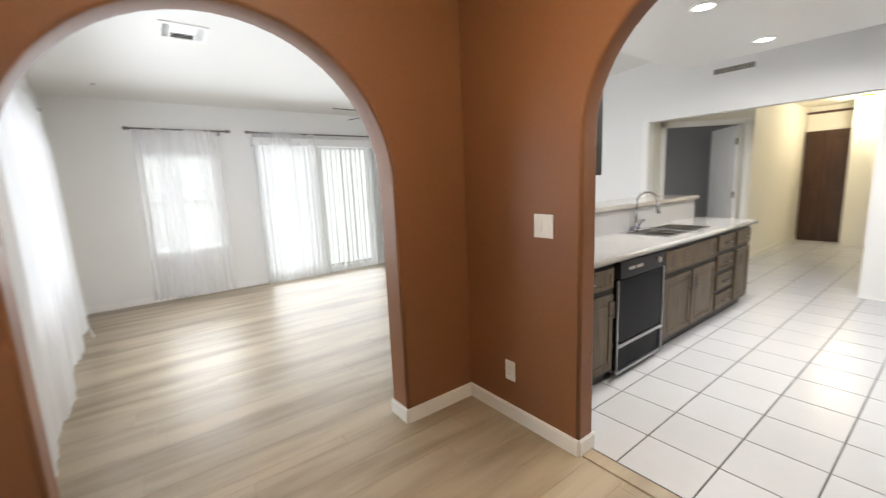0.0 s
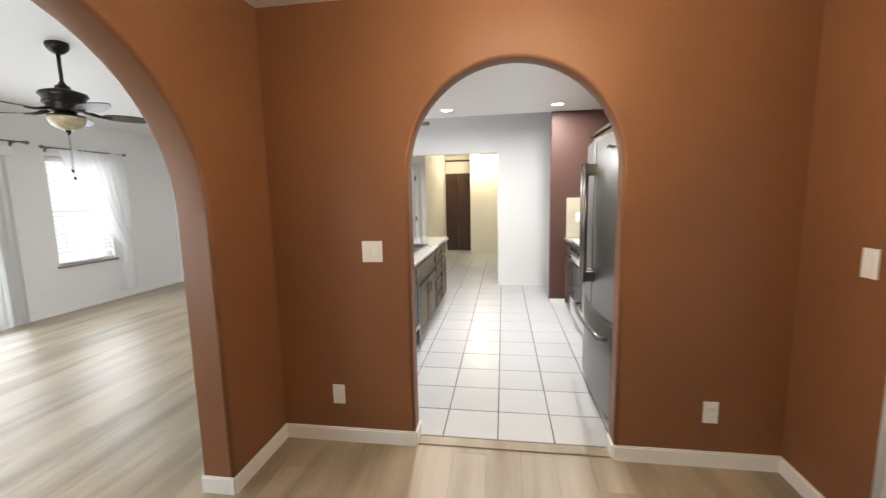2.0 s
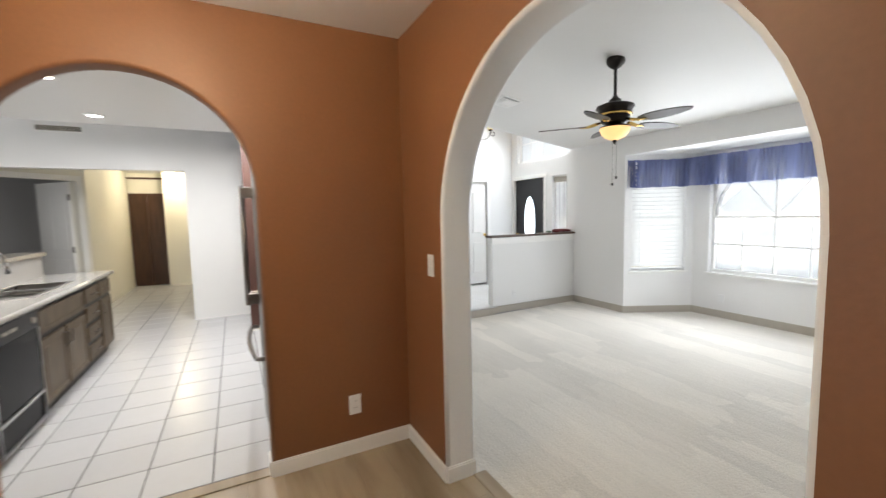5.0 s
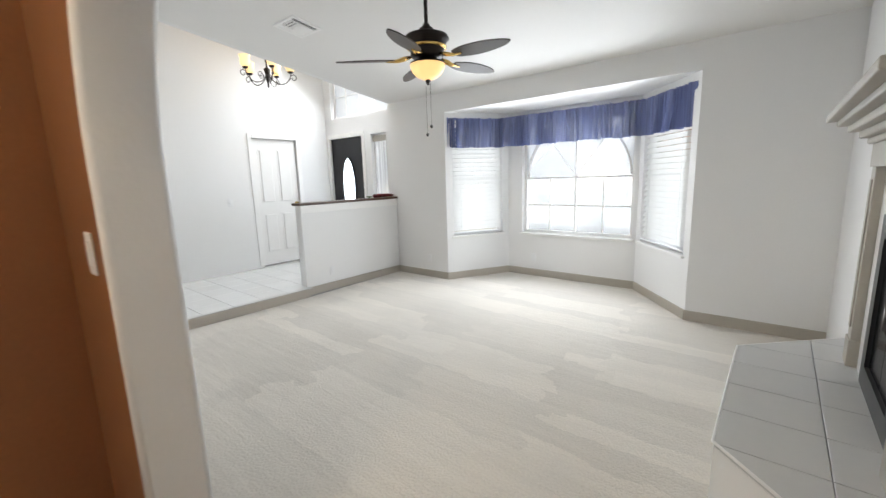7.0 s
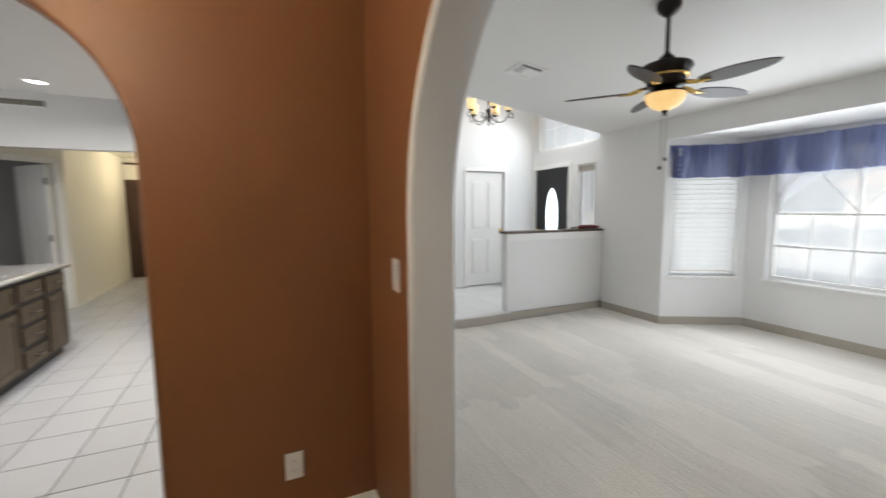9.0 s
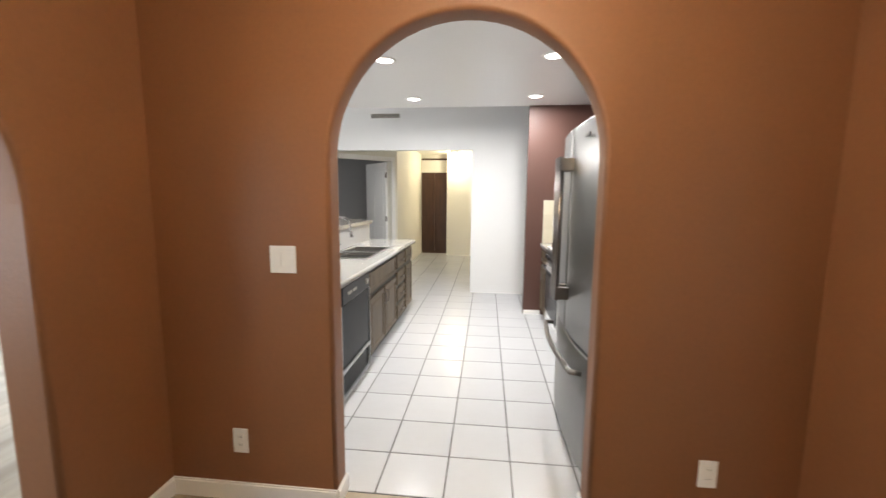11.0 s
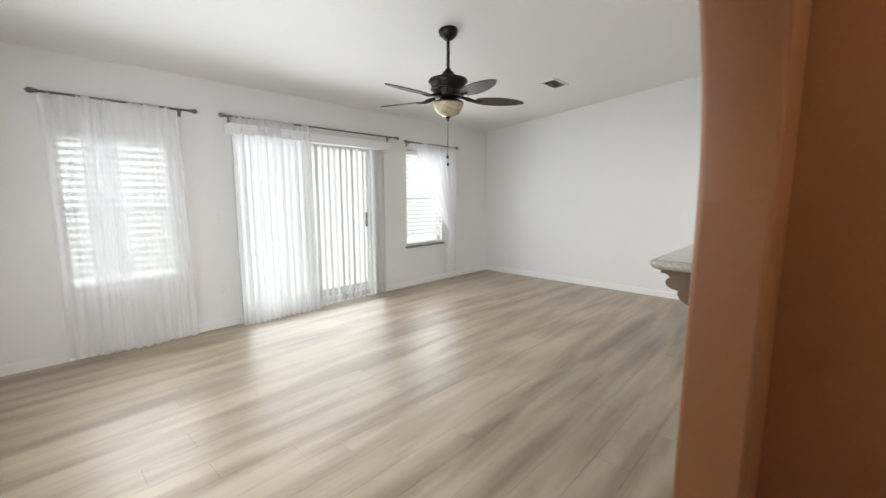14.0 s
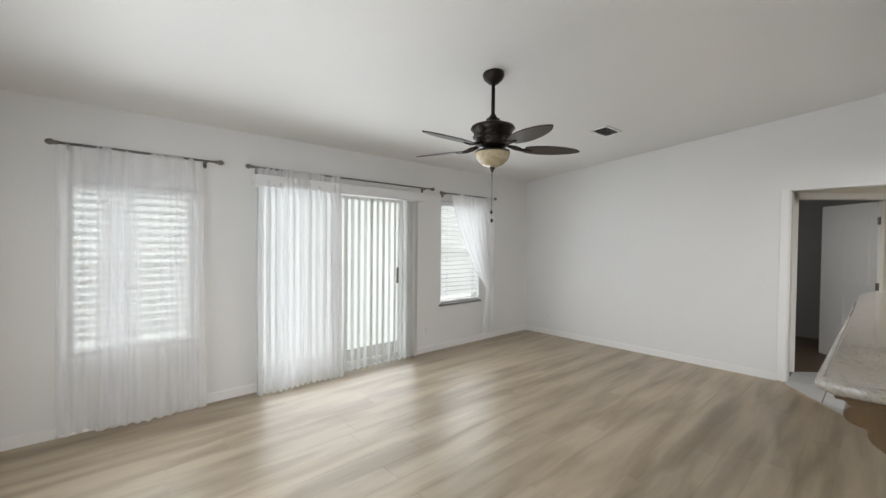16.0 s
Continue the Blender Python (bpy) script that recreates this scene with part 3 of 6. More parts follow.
for q in ((0, 1, 2, 3), (7, 6, 5, 4), (0, 4, 5, 1), (1, 5, 6, 2), (2, 6, 7, 3), (3, 7, 4, 0)):
    bm.faces.new([vs[k] for k in q])
bmesh.ops.recalc_face_normals(bm, faces=bm.faces)
struct(part("wall_entry_soffit", bm, WHITE), "white wall above the edge of the living room ceiling", "wall")
struct(part("ceiling_entry", box(4.5, 6.36, -4.86, -0.51, 3.9, 4.0), CEIL), "high white entry ceiling", "ceiling")
struct(part("wall_living_west", box(-0.65, -0.5, -4.86, -0.65, -0.3, 3.2), WHITE), "white chimney wall of the living room", "wall")
struct(part("wall_living_south", wall_grid("y", -4.86, -4.72, -0.65, 6.36, -0.3, 3.95,
       [(0.52, 3.5, -0.31, 2.2), (5.24, 6.13, -0.02, 2.05), (4.67, 5.03, 0.1, 2.05), (4.62, 6.03, 2.37, 3.45)]), WHITE), "white front wall with bay, entry door and high window", "wall")
struct(part("wall_entry_east", wall_grid("x", 6.22, 6.36, -4.72, -0.65, -0.3, 3.95, [(-4.11, -3.36, -0.02, 2.015)]), WHITE), "white entry wall with a closet door", "wall")
# dark board in place of closet shade, keeps daylight out of the gap
struct(part("wall_closet_back", box(6.345, 6.40, -4.2, -3.3, -0.3, 2.2), SUBFLOOR), "added dark board that blacks out the closet door gap", "wall")
half = struct(part("half_wall", box(4.5, 4.62, -4.72, -3.05, -0.13, 1.03, bevel=0.006), WHITE), "white half wall between living room and entry", "wall")
struct(part("half_wall_trim", box(4.488, 4.5, -4.72, -3.05, 0.93, 1.03, bevel=0.003), TRIM), "white trim under the half wall's cap", "trim")

BAYE = Matrix.Translation((3.5, -4.72, 0)) @ pose(0, 0, 0, 0, 0, math.degrees(math.atan2(-0.88, -0.48)))
BAYW = Matrix.Translation((1.22, -5.6, 0)) @ pose(0, 0, 0, 0, 0, math.degrees(math.atan2(0.88, -0.70)))
LE, LW = math.hypot(0.48, 0.88), math.hypot(0.70, 0.88)
struct(part("wall_bay_east", turned(wall_grid("y", 0.0, 0.12, 0, LE, -0.3, 2.3, [(0.10, LE - 0.10, 0.5, 2.06)]), BAYE), WHITE), "white angled bay wall", "wall")
struct(part("wall_bay_west", turned(wall_grid("y", 0.0, 0.12, 0, LW, -0.3, 2.3, [(0.10, LW - 0.10, 0.5, 2.06)]), BAYW), WHITE), "white angled bay wall", "wall")
struct(part("wall_bay_centre", wall_grid("y", -5.72, -5.6, 1.12, 3.12, -0.3, 2.3, [(1.27, 2.79, 0.5, 2.06)]), WHITE), "white bay wall with an arched window", "wall")
struct(part("ceiling_bay", prism([(0.40, -4.73), (1.12, -5.72), (3.12, -5.72), (3.62, -4.73)], 2.204, 2.32), CEIL), "white ceiling of the bay", "ceiling")
# never in view, added to block sky and sun from above
struct(part("roof", box(-3.2, 10.6, -5.5, 7.7, 4.05, 4.2), surface("roof_light_cover", (0.2, 0.15, 0.12), 0.8)), "unseen roof slab added to keep sky and sun out", "roof")


def skirting(name, x0, y0, x1, y1, material=TRIM, z=0.0, h=0.085, t=0.012, label="white painted baseboard"):
    """A board along the foot of a wall; the room lies on its left."""
    d = Vector((x1 - x0, y1 - y0, 0))
    bm = box(0, d.length, 0, t, 0, h - 0.008)
    box(0, d.length, 0, t * 0.6, h - 0.008, h, bm)
    turned(bm, Matrix.Translation((x0, y0, z)) @ pose(0, 0, 0, 0, 0, math.degrees(math.atan2(d.y, d.x))))
    return struct(part(name, bm, material), label, "baseboard")


for x0, y0, x1, y1 in ((1.71, 2.19, 1.71, 1.39), (1.71, 0.30, 1.71, -0.51), (1.225, 2.19, 1.71, 2.19), (1.71, -0.51, 1.2, -0.51),
                       (1.225, 2.36, 1.225, 2.19), (1.2, -0.51, 1.2, -0.678), (1.71, 1.39, 1.83, 1.39), (1.83, 0.30, 1.71, 0.30)):
    # the room side is on the right of these runs, so they are laid backwards
    skirting("baseboard", x1, y1, x0, y0)
skirting("baseboard", -0.26, -0.51, -2.4, -0.51)
for x0, y0, x1, y1 in ((1.6, 6.62, -0.55, 6.62), (5.96, 6.62, 3.4, 6.62), (-0.55, 6.62, -0.55, 2.36), (5.96, 3.28, 5.96, 6.62)):
    skirting("baseboard", x0, y0, x1, y1)
skirting("baseboard", 5.96, -0.5, 5.96, 0.97, h=0.02, t=0.006)
skirting("baseboard", 4.93, 0.09, 4.93, 0.285, h=0.06)
for x0, y0, x1, y1 in ((-0.5, -4.72, 0.52, -4.72), (0.52, -4.72, 1.22, -5.6), (1.22, -5.6, 3.02, -5.6), (3.02, -5.6, 3.5, -4.72), (3.5, -4.72, 4.5, -4.72), (4.5, -4.72, 4.5, -3.05)):
    skirting("baseboard", x0, y0, x1, y1, TAUPE, -0.13, 0.1, label="taupe painted baseboard over the carpet")
skirting("baseboard", 10.1, 2.36, 7.36, 2.36, CREAM, label="cream painted baseboard")
# edging strips of the floors
struct(part("threshold_strip", box(1.72, 1.80, 0.312, 1.378, -0.012, 0.008, bevel=0.004), PLANK), "wooden threshold between planks and tiles", "threshold")
struct(part("nosing_strip", box(-0.25, 1.19, -0.74, -0.66, -0.03, 0.008, bevel=0.006), PLANK), "wooden nosing at the step to the carpet", "threshold")
d = Vector((5.96 - 4.86, 3.25 - 2.44, 0))
struct(part("edge_strip", turned(box(0, d.length, 0, 0.035, -0.012, 0.009, bevel=0.004), Matrix.Translation((4.86, 2.44, 0)) @ pose(0, 0, 0, 0, 0, math.degrees(math.atan2(d.y, d.x)))), PLANK), "wooden edging strip between tiles and planks", "threshold")
# casing of the hall opening and of the diagonal doorway
struct(part("casing", box(5.945, 5.96, 3.2, 3.28, 0.0, 2.09, bevel=0.004), TRIM), "white casing beside the hall opening", "trim")
struct(part("casing", box(5.955, 6.105, 3.188, 3.2, 0.0, 2.06, bevel=0.003), TRIM), "white jamb of the hall opening", "trim")
for a0, a1, z0, z1 in ((0.0, 0.075, 0.0, 2.09), (1.145, 1.215, 0.0, 2.09), (0.0, 1.215, 2.015, 2.09)):
    struct(part("casing", turned(box(a0, a1, -0.014, 0.0, z0, z1, bevel=0.003), DIAG), TRIM), "white door casing in the hall", "trim")

# ---- wall fittings ----
def plate(at, normal_deg, kind):
    """A switch plate or outlet on a wall; local front is -y."""
    w = 0.116 if kind == "double_switch" else 0.072
    name, lab, cat = {"double_switch": ("light_switch", "white two-gang rocker light switch on the wall", "switch"),
                      "switch": ("light_switch", "white single rocker light switch on the wall", "switch"),
                      "outlet": ("wall_outlet", "white plastic duplex outlet low on the wall", "outlet"),
                      "blank": ("wall_outlet", "white plastic cover plate low on the wall", "outlet")}[kind]
    ob = thing(name, Matrix.Translation(at) @ pose(0, 0, 0, 0, 0, normal_deg), lab, cat)
    M = ob.matrix_basis
    part("plate", turned(box(-w / 2, w / 2, -0.006, 0, -0.0585, 0.0585, bevel=0.0025), M), PLASTIC, ob)
    if kind in ("switch", "double_switch"):
        for c in ((-0.023, 0.023) if kind == "double_switch" else (0,)):
            r = part("rocker", turned(box(c - 0.016, c + 0.016, -0.010, -0.005, -0.033, 0.033, bevel=0.0015) if c <= 0 else box(c - 0.016, c + 0.016, -0.0085, -0.005, -0.033, 0.033, bevel=0.0015), M), PLASTIC, ob)
    elif kind == "outlet":
        for c in (-0.02, 0.02):
            f = part("socket", turned(box(-0.016, 0.016, -0.0085, -0.005, c - 0.014, c + 0.014, bevel=0.002), M), PLASTIC, ob)
            part("slots", turned(join(box(-0.007, -0.0055, -0.0092, -0.008, c - 0.002, c + 0.006), box(0.0055, 0.007, -0.0092, -0.008, c - 0.002, c + 0.006)), M), BLACK, f)
    return ob


plate((1.71, 1.60, 1.135), -90, "double_switch")
plate((1.71, 1.84, 0.292), -90, "outlet")
plate((1.71, -0.165, 0.30), -90, "outlet")
plate((1.335, -0.51, 1.14), 180, "switch")
plate((1.45, 6.62, 0.42), 0, "outlet")
plate((1.46, 6.62, 1.15), 0, "switch")
plate((3.62, 6.62, 1.12), 0, "switch")
plate((3.78, 6.62, 0.30), 0, "outlet")
plate((5.96, 6.18, 0.29), -90, "outlet")
plate((5.96, 4.27, 0.29), -90, "outlet")
plate((5.96, 3.43, 1.1), -90, "switch")
plate((4.5, -3.45, 0.13), -90, "outlet")
plate((3.85, -4.72, 0.15), 180, "outlet")
plate((2.6, -5.6, 0.14), 180, "blank")
plate((6.22, -2.95, 1.05), -90, "switch")
plate((6.22, -1.75, 0.3), -90, "outlet")
plate((4.922, -0.08, 1.13), -90, "double_switch")
plate((4.55, 2.2, 0.99), 0, "outlet")


def vent(at, sx, sy, tilt, n, label, along="x"):
    """A ceiling register with fixed louvres; local z points down into the room."""
    ob = thing("ceiling_vent", Matrix.Translation(at) @ pose(0, 0, 0, tilt, 0, 0), label, "vent")
    M = ob.matrix_basis
    b = 0.022
    bm = box(-sx / 2, sx / 2, -sy / 2, -sy / 2 + b, -0.012, 0, bevel=0.002)
    for q in ((-sx / 2, sx / 2, sy / 2 - b, sy / 2), (-sx / 2, -sx / 2 + b, -sy / 2, sy / 2), (sx / 2 - b, sx / 2, -sy / 2, sy / 2)):
        box(*q, -0.012, 0, bm, bevel=0.002)
    part("vent_frame", turned(bm, M), TRIM, ob)
    # black sheet in place of the shaded duct
    part("backing", turned(box(-sx / 2 + b, sx / 2 - b, -sy / 2 + b, sy / 2 - b, -0.003, -0.001), M), BLACK, ob)
    for k in range(n):
        if along == "x":
            y = -sy / 2 + b + (sy - 2 * b) * (k + 0.5) / n
            s = turned(box(-sx / 2 + b, sx / 2 - b, -0.005, 0.005, -0.0008, 0.0008), Matrix.Translation((0, y, -0.008)) @ pose(0, 0, 0, 40, 0, 0))
        else:
            x = -sx / 2 + b + (sx - 2 * b) * (k + 0.5) / n
            s = turned(box(-0.005, 0.005, -sy / 2 + b, sy / 2 - b, -0.001, 0.001), Matrix.Translation((x, 0, -0.008)) @ pose(0, 0, 0, 0, 40, 0))
        part("slat", turned(s, M), TRIM, ob)
    return ob


def three_way_vent(at, sx, sy, tilt, label):
    """A register with a bank of blades at each end and a short bank in the middle; local z points down."""
    ob = thing("ceiling_vent", Matrix.Translation(at) @ pose(0, 0, 0, tilt, 0, 0), label, "vent")
    M = ob.matrix_basis
    x, y, b, w = sx / 2, sy / 2, 0.03, sx * 0.17
    bm = box(-x, x, -y, -y + b, -0.012, 0, bevel=0.002)
    for q in ((-x, x, y - b, y), (-x, -x + b, -y + b, y - b), (x - b, x, -y + b, y - b)):
        box(*q, -0.012, 0, bm, bevel=0.002)
    part("vent_frame", turned(bm, M), TRIM, ob)
    # the shade behind the blades, as a black sheet
    part("backing", turned(box(-x + b, x - b, -y + b, y - b, -0.003, -0.001), M), BLACK, ob)
    part("middle_plate", turned(box(-x + b + w, x - b - w, -y + b, y * 0.15, -0.010, -0.004, bevel=0.002), M), TRIM, ob)
    for k in range(3):
        for sgn in (-1, 1):
            c = sgn * (x - b - w * (k + 0.5) / 3)
            part("blade", turned(turned(box(-0.006, 0.006, -y + b, y - b, -0.001, 0.001), Matrix.Translation((c, 0, -0.009)) @ pose(0, 0, 0, 0, 30 * sgn, 0)), M), TRIM, ob)
        c = y * 0.15 + (y * 0.85 - b) * (k + 0.5) / 3
        part("blade", turned(turned(box(-x + b + w, x - b - w, -0.008, 0.008, -0.001, 0.001), Matrix.Translation((0, c, -0.009)) @ pose(0, 0, 0, 35, 0, 0)), M), TRIM, ob)
    for sgn in (-1, 1):
        part("divider", turned(box(sgn * (x - b - w) - 0.006, sgn * (x - b - w) + 0.006, -y + b, y - b, -0.012, -0.004), M), TRIM, ob)
    return ob


three_way_vent((0.645, 4.54, vault(4.54)), 0.36, 0.31, -6.0, "white three-way ceiling vent with dark slots")
vent((4.60, 4.60, vault(4.60)), 0.36, 0.20, -6.0, 6, "white rectangular ceiling vent with dark louvres")
three_way_vent((3.50, -2.59, living_top(-2.59)), 0.34, 0.30, 8.0, "white three-way vent in the sloped living room ceiling")
# long wall register over the hall opening
ob = thing("wall_vent", (5.96, 2.22, 2.54), "long white wall register with grey louvres", "vent")
bm = box(5.948, 5.96, 1.99, 2.45, 2.495, 2.515, bevel=0.002)
for q in ((1.99, 2.45, 2.575, 2.595), (1.99, 2.01, 2.495, 2.595), (2.43, 2.45, 2.495, 2.595)):
    # black sheet that stands for shade behind the louvres
    box(5.948, 5.96, *q, bm, bevel=0.002)
part("vent_frame", bm, TRIM, ob)
part("backing", box(5.955, 5.958, 2.01, 2.43, 2.515, 2.575), BLACK, ob)
for k in range(5):
    part("slat", turned(box(-0.006, 0.006, 2.01, 2.43, -0.001, 0.001), Matrix.Translation((5.952, 0, 2.52 + 0.012 * k)) @ pose(0, 0, 0, 0, 35, 0)), GREYTRIM, ob)
# small detector on the family room ceiling and a chime box in the entry
part("ceiling_hook", lathe([(0, -0.018), (0.007, -0.018), (0.012, -0.008), (0.017, 0), (0, 0)], 12, Matrix.Translation((-0.05, 6.1, vault(6.1)))), GREYTRIM)
tagged(bpy.data.objects["ceiling_hook"], "small grey hook plate on the white ceiling", "hook")


# ---- ceiling fans ----
def ceiling_fan(cx, cy, cz, turn, lit, label):
    ob = thing("ceiling_fan", (cx, cy, cz), label, "ceiling fan")
    T = Matrix.Translation((cx, cy, 0))
    part("canopy", lathe([(0, cz + 0.02), (0.075, cz + 0.02), (0.08, cz - 0.02), (0.07, cz - 0.045), (0.045, cz - 0.07), (0.02, cz - 0.085), (0, cz - 0.085)], 24, T), BRONZE, ob)
    part("downrod", lathe([(0, cz - 0.08), (0.014, cz - 0.08), (0.014, 2.40), (0, 2.40)], 12, T), BRONZE, ob)
    part("motor", lathe([(0, 2.42), (0.022, 2.42), (0.03, 2.40), (0.05, 2.39), (0.055, 2.365), (0.10, 2.355), (0.155, 2.335), (0.165, 2.315), (0.145, 2.295), (0.135, 2.26), (0.12, 2.22), (0.125, 2.20), (0.10, 2.185), (0, 2.185)], 32, T), BRONZE, ob)
    band = part("motor_band", lathe([(0.128, 2.245), (0.146, 2.25), (0.146, 2.262), (0.13, 2.266)], 32, T), GOLD if lit else BRONZE, ob)
    for k in range(5):
        a = radians(turn + 72 * k)
        R = T @ Matrix.Rotation(a, 4, "Z")
        blade_line = [(0.24 + 0.43 * u, 0.068 * math.sin(math.pi * min(1, (u * 0.93 + 0.07)) ** 0.85) ** 0.6 + 0.006) for u in arc(0, 1, 12)]
        outline = [(x, w) for x, w in blade_line] + [(x, -w) for x, w in blade_line[::-1]]
        bm = prism(outline, -0.004, 0.004)
        turned(bm, R @ Matrix.Translation((0, 0, 2.175)) @ pose(0, 0, 0, -11, 0, 0))
        bl = part("blade", bm, BLADE, ob)
        arm = tube([(0.11, 0, 2.20), (0.17, 0.02, 2.185), (0.22, 0.012, 2.172), (0.30, 0, 2.168)], [0.010, 0.012, 0.010, 0.006], 8)
        tube([(0.11, 0, 2.20), (0.17, -0.02, 2.185), (0.22, -0.012, 2.172), (0.30, 0, 2.168)], [0.010, 0.012, 0.010, 0.006], 8, arm)
        part("blade_arm", turned(arm, R), GOLD if lit else BRONZE, bl)
    part("light_collar", lathe([(0, 2.19), (0.07, 2.19), (0.075, 2.165), (0.125, 2.155), (0.128, 2.142), (0, 2.142)], 28, T), BRONZE, ob)
    part("bowl", lathe([(0.128, 2.142), (0.126, 2.125), (0.112, 2.09), (0.082, 2.06), (0.04, 2.04), (0.0, 2.035)], 32, T), LITAMBER if lit else AMBER, ob, "lit amber glass bowl" if lit else "unlit amber glass bowl")
    part("finial", lathe([(0, 2.037), (0.018, 2.037), (0.02, 2.025), (0.009, 2.015), (0.011, 2.006), (0, 1.995)], 12, T), BRONZE, ob)
    for dx, dy, zb in ((0.012, 0.01, 1.66), (-0.014, -0.008, 1.72)):
        ch = part("pull_chain", tube([(cx + dx, cy + dy, 2.05), (cx + dx, cy + dy, zb)], 0.0018, 5), NICKEL, ob)
        part("chain_knob", lathe([(0, zb), (0.008, zb - 0.004), (0.011, zb - 0.016), (0.007, zb - 0.028), (0, zb - 0.03)], 10, Matrix.Translation((cx + dx, cy + dy, 0))), BRONZE, ch)
    return ob


ceiling_fan(2.57, 4.48, vault(4.48), -36, False, "dark bronze five-blade ceiling fan with unlit amber bowl")
ceiling_fan(1.98, -2.67, living_top(-2.67), 40, True, "dark bronze five-blade ceiling fan with lit amber bowl")

# ---- dining chandelier: cream plate, brass arms, crystal drops ----
dc = thing("crystal_chandelier", (0.72, 0.76, 2.44), "brass ceiling chandelier with cream plate and crystal drops", "chandelier")
T = Matrix.Translation((0.72, 0.76, 0))
octo = [(0.72 * math.cos(radians(22.5 + 45 * k)), 0.72 * math.sin(radians(22.5 + 45 * k))) for k in range(8)]
bm = prism(octo, 2.388, 2.44)
bmesh.ops.bevel(bm, geom=bm.edges[:], offset=0.01, segments=2, affect="EDGES")
part("ceiling_plate", turned(bm, T), CREAMPLATE, dc, "cream octagonal plate")
part("stem", lathe([(0, 2.41), (0.06, 2.41), (0.05, 2.385), (0.02, 2.37), (0.025, 2.34), (0.045, 2.32), (0.02, 2.30), (0.012, 2.26), (0, 2.25)], 20, T), GOLD, dc)
for k in range(6):
    a = radians(60 * k + 15)
    c, s = math.cos(a), math.sin(a)
    arm = part("arm", turned(tube([(0.02, 0, 2.33), (0.09, 0, 2.285), (0.17, 0, 2.29), (0.215, 0, 2.325), (0.22, 0, 2.35)], 0.007, 8), T @ Matrix.Rotation(a, 4, "Z")), GOLD, dc)
    part("candle_cup", lathe([(0, 2.345), (0.022, 2.345), (0.034, 2.362), (0.03, 2.366), (0, 2.366)], 14, T @ Matrix.Translation((0.22 * c, 0.22 * s, 0))), GOLD, arm)
    part("bulb", lathe([(0, 2.366), (0.009, 2.366), (0.014, 2.38), (0.011, 2.395), (0.0, 2.402)], 12, T @ Matrix.Translation((0.22 * c, 0.22 * s, 0))), LITCREAM, arm)
    for r, zt, zb, q in ((0.22, 2.345, 2.112, 0.0), (0.15, 2.285, 2.14, 0.35), (0.19, 2.30, 2.165, 0.68)):
        bx, by = r * math.cos(a + q), r * math.sin(a + q)
        drop = lathe([(0, zb), (0.016, zb + 0.003), (0.026, zb + 0.014), (0.027, zb + 0.027), (0.019, zb + 0.042), (0.004, zb + 0.05), (0.003, zb + 0.06), (0.012, zb + 0.066), (0.012, zb + 0.08), (0.002, zb + 0.086), (0.001, zb + 0.09), (0.001, zt), (0, zt)], 10, T @ Matrix.Translation((bx, by, 0)))
        part("crystal_drop", drop, CRYSTAL, arm, smooth=True)
part("crystal_ball", lathe([(0, 2.09), (0.022, 2.096), (0.034, 2.12), (0.022, 2.146), (0.006, 2.158), (0.004, 2.26), (0, 2.26)], 12, T), CRYSTAL, dc)

# ---- entry chandelier ----
ec = thing("entry_chandelier", (5.25, -3.2, 3.9), "dark bronze scroll chandelier with lit amber glass shades", "chandelier")
T = Matrix.Translation((5.25, -3.2, 0))
part("canopy", lathe([(0, 3.9), (0.07, 3.9), (0.06, 3.87), (0.015, 3.855), (0, 3.855)], 18, T), BRONZE, ec)
part("chain", lathe([(0, 3.86), (0.007, 3.86), (0.007, 3.05), (0, 3.05)], 8, T), BRONZE, ec)
part("column", lathe([(0, 3.06), (0.012, 3.05), (0.008, 2.98), (0.02, 2.92), (0.010, 2.87), (0.014, 2.82), (0.04, 2.80), (0.036, 2.77), (0.018, 2.70), (0.024, 2.66), (0.010, 2.61), (0.013, 2.58), (0, 2.56)], 16, T), BRONZE, ec)
for k in range(5):
    R = T @ Matrix.Rotation(radians(72 * k + 20), 4, "Z")
    arm = part("arm", turned(tube([(0.015, 0, 2.74), (0.04, 0, 2.69), (0.08, 0, 2.645), (0.13, 0, 2.62), (0.18, 0, 2.615), (0.23, 0, 2.635), (0.27, 0, 2.68), (0.288, 0, 2.72), (0.29, 0, 2.76)], 0.0065, 8), R), BRONZE, ec)
    part("scroll", turned(tube([(0.325 + 0.05 * (1 - u * 0.6) * math.cos(3.6 - u * 7), 0, 2.70 + 0.05 * (1 - u * 0.6) * math.sin(3.6 - u * 7)) for u in arc(0, 1, 16)], 0.005, 6), R), BRONZE, arm)
    part("scroll", turned(tube([(0.10 + 0.045 * (1 - u * 0.6) * math.cos(4.2 - u * 7), 0, 2.72 + 0.045 * (1 - u * 0.6) * math.sin(4.2 - u * 7)) for u in arc(0, 1, 16)], 0.0045, 6), R), BRONZE, arm)
    part("shade_cup", turned(lathe([(0, 2.755), (0.03, 2.76), (0.04, 2.78), (0, 2.78)], 14), R @ Matrix.Translation((0.29, 0, 0))), BRONZE, arm)
    part("glass_shade", turned(lathe([(0.03, 2.78), (0.052, 2.80), (0.06, 2.84), (0.055, 2.88), (0.068, 2.915), (0.066, 2.916), (0.052, 2.88), (0.056, 2.84), (0.048, 2.803), (0.0, 2.785)], 18), R @ Matrix.Translation((0.29, 0, 0))), LITSHADE, arm, "lit amber glass shade")

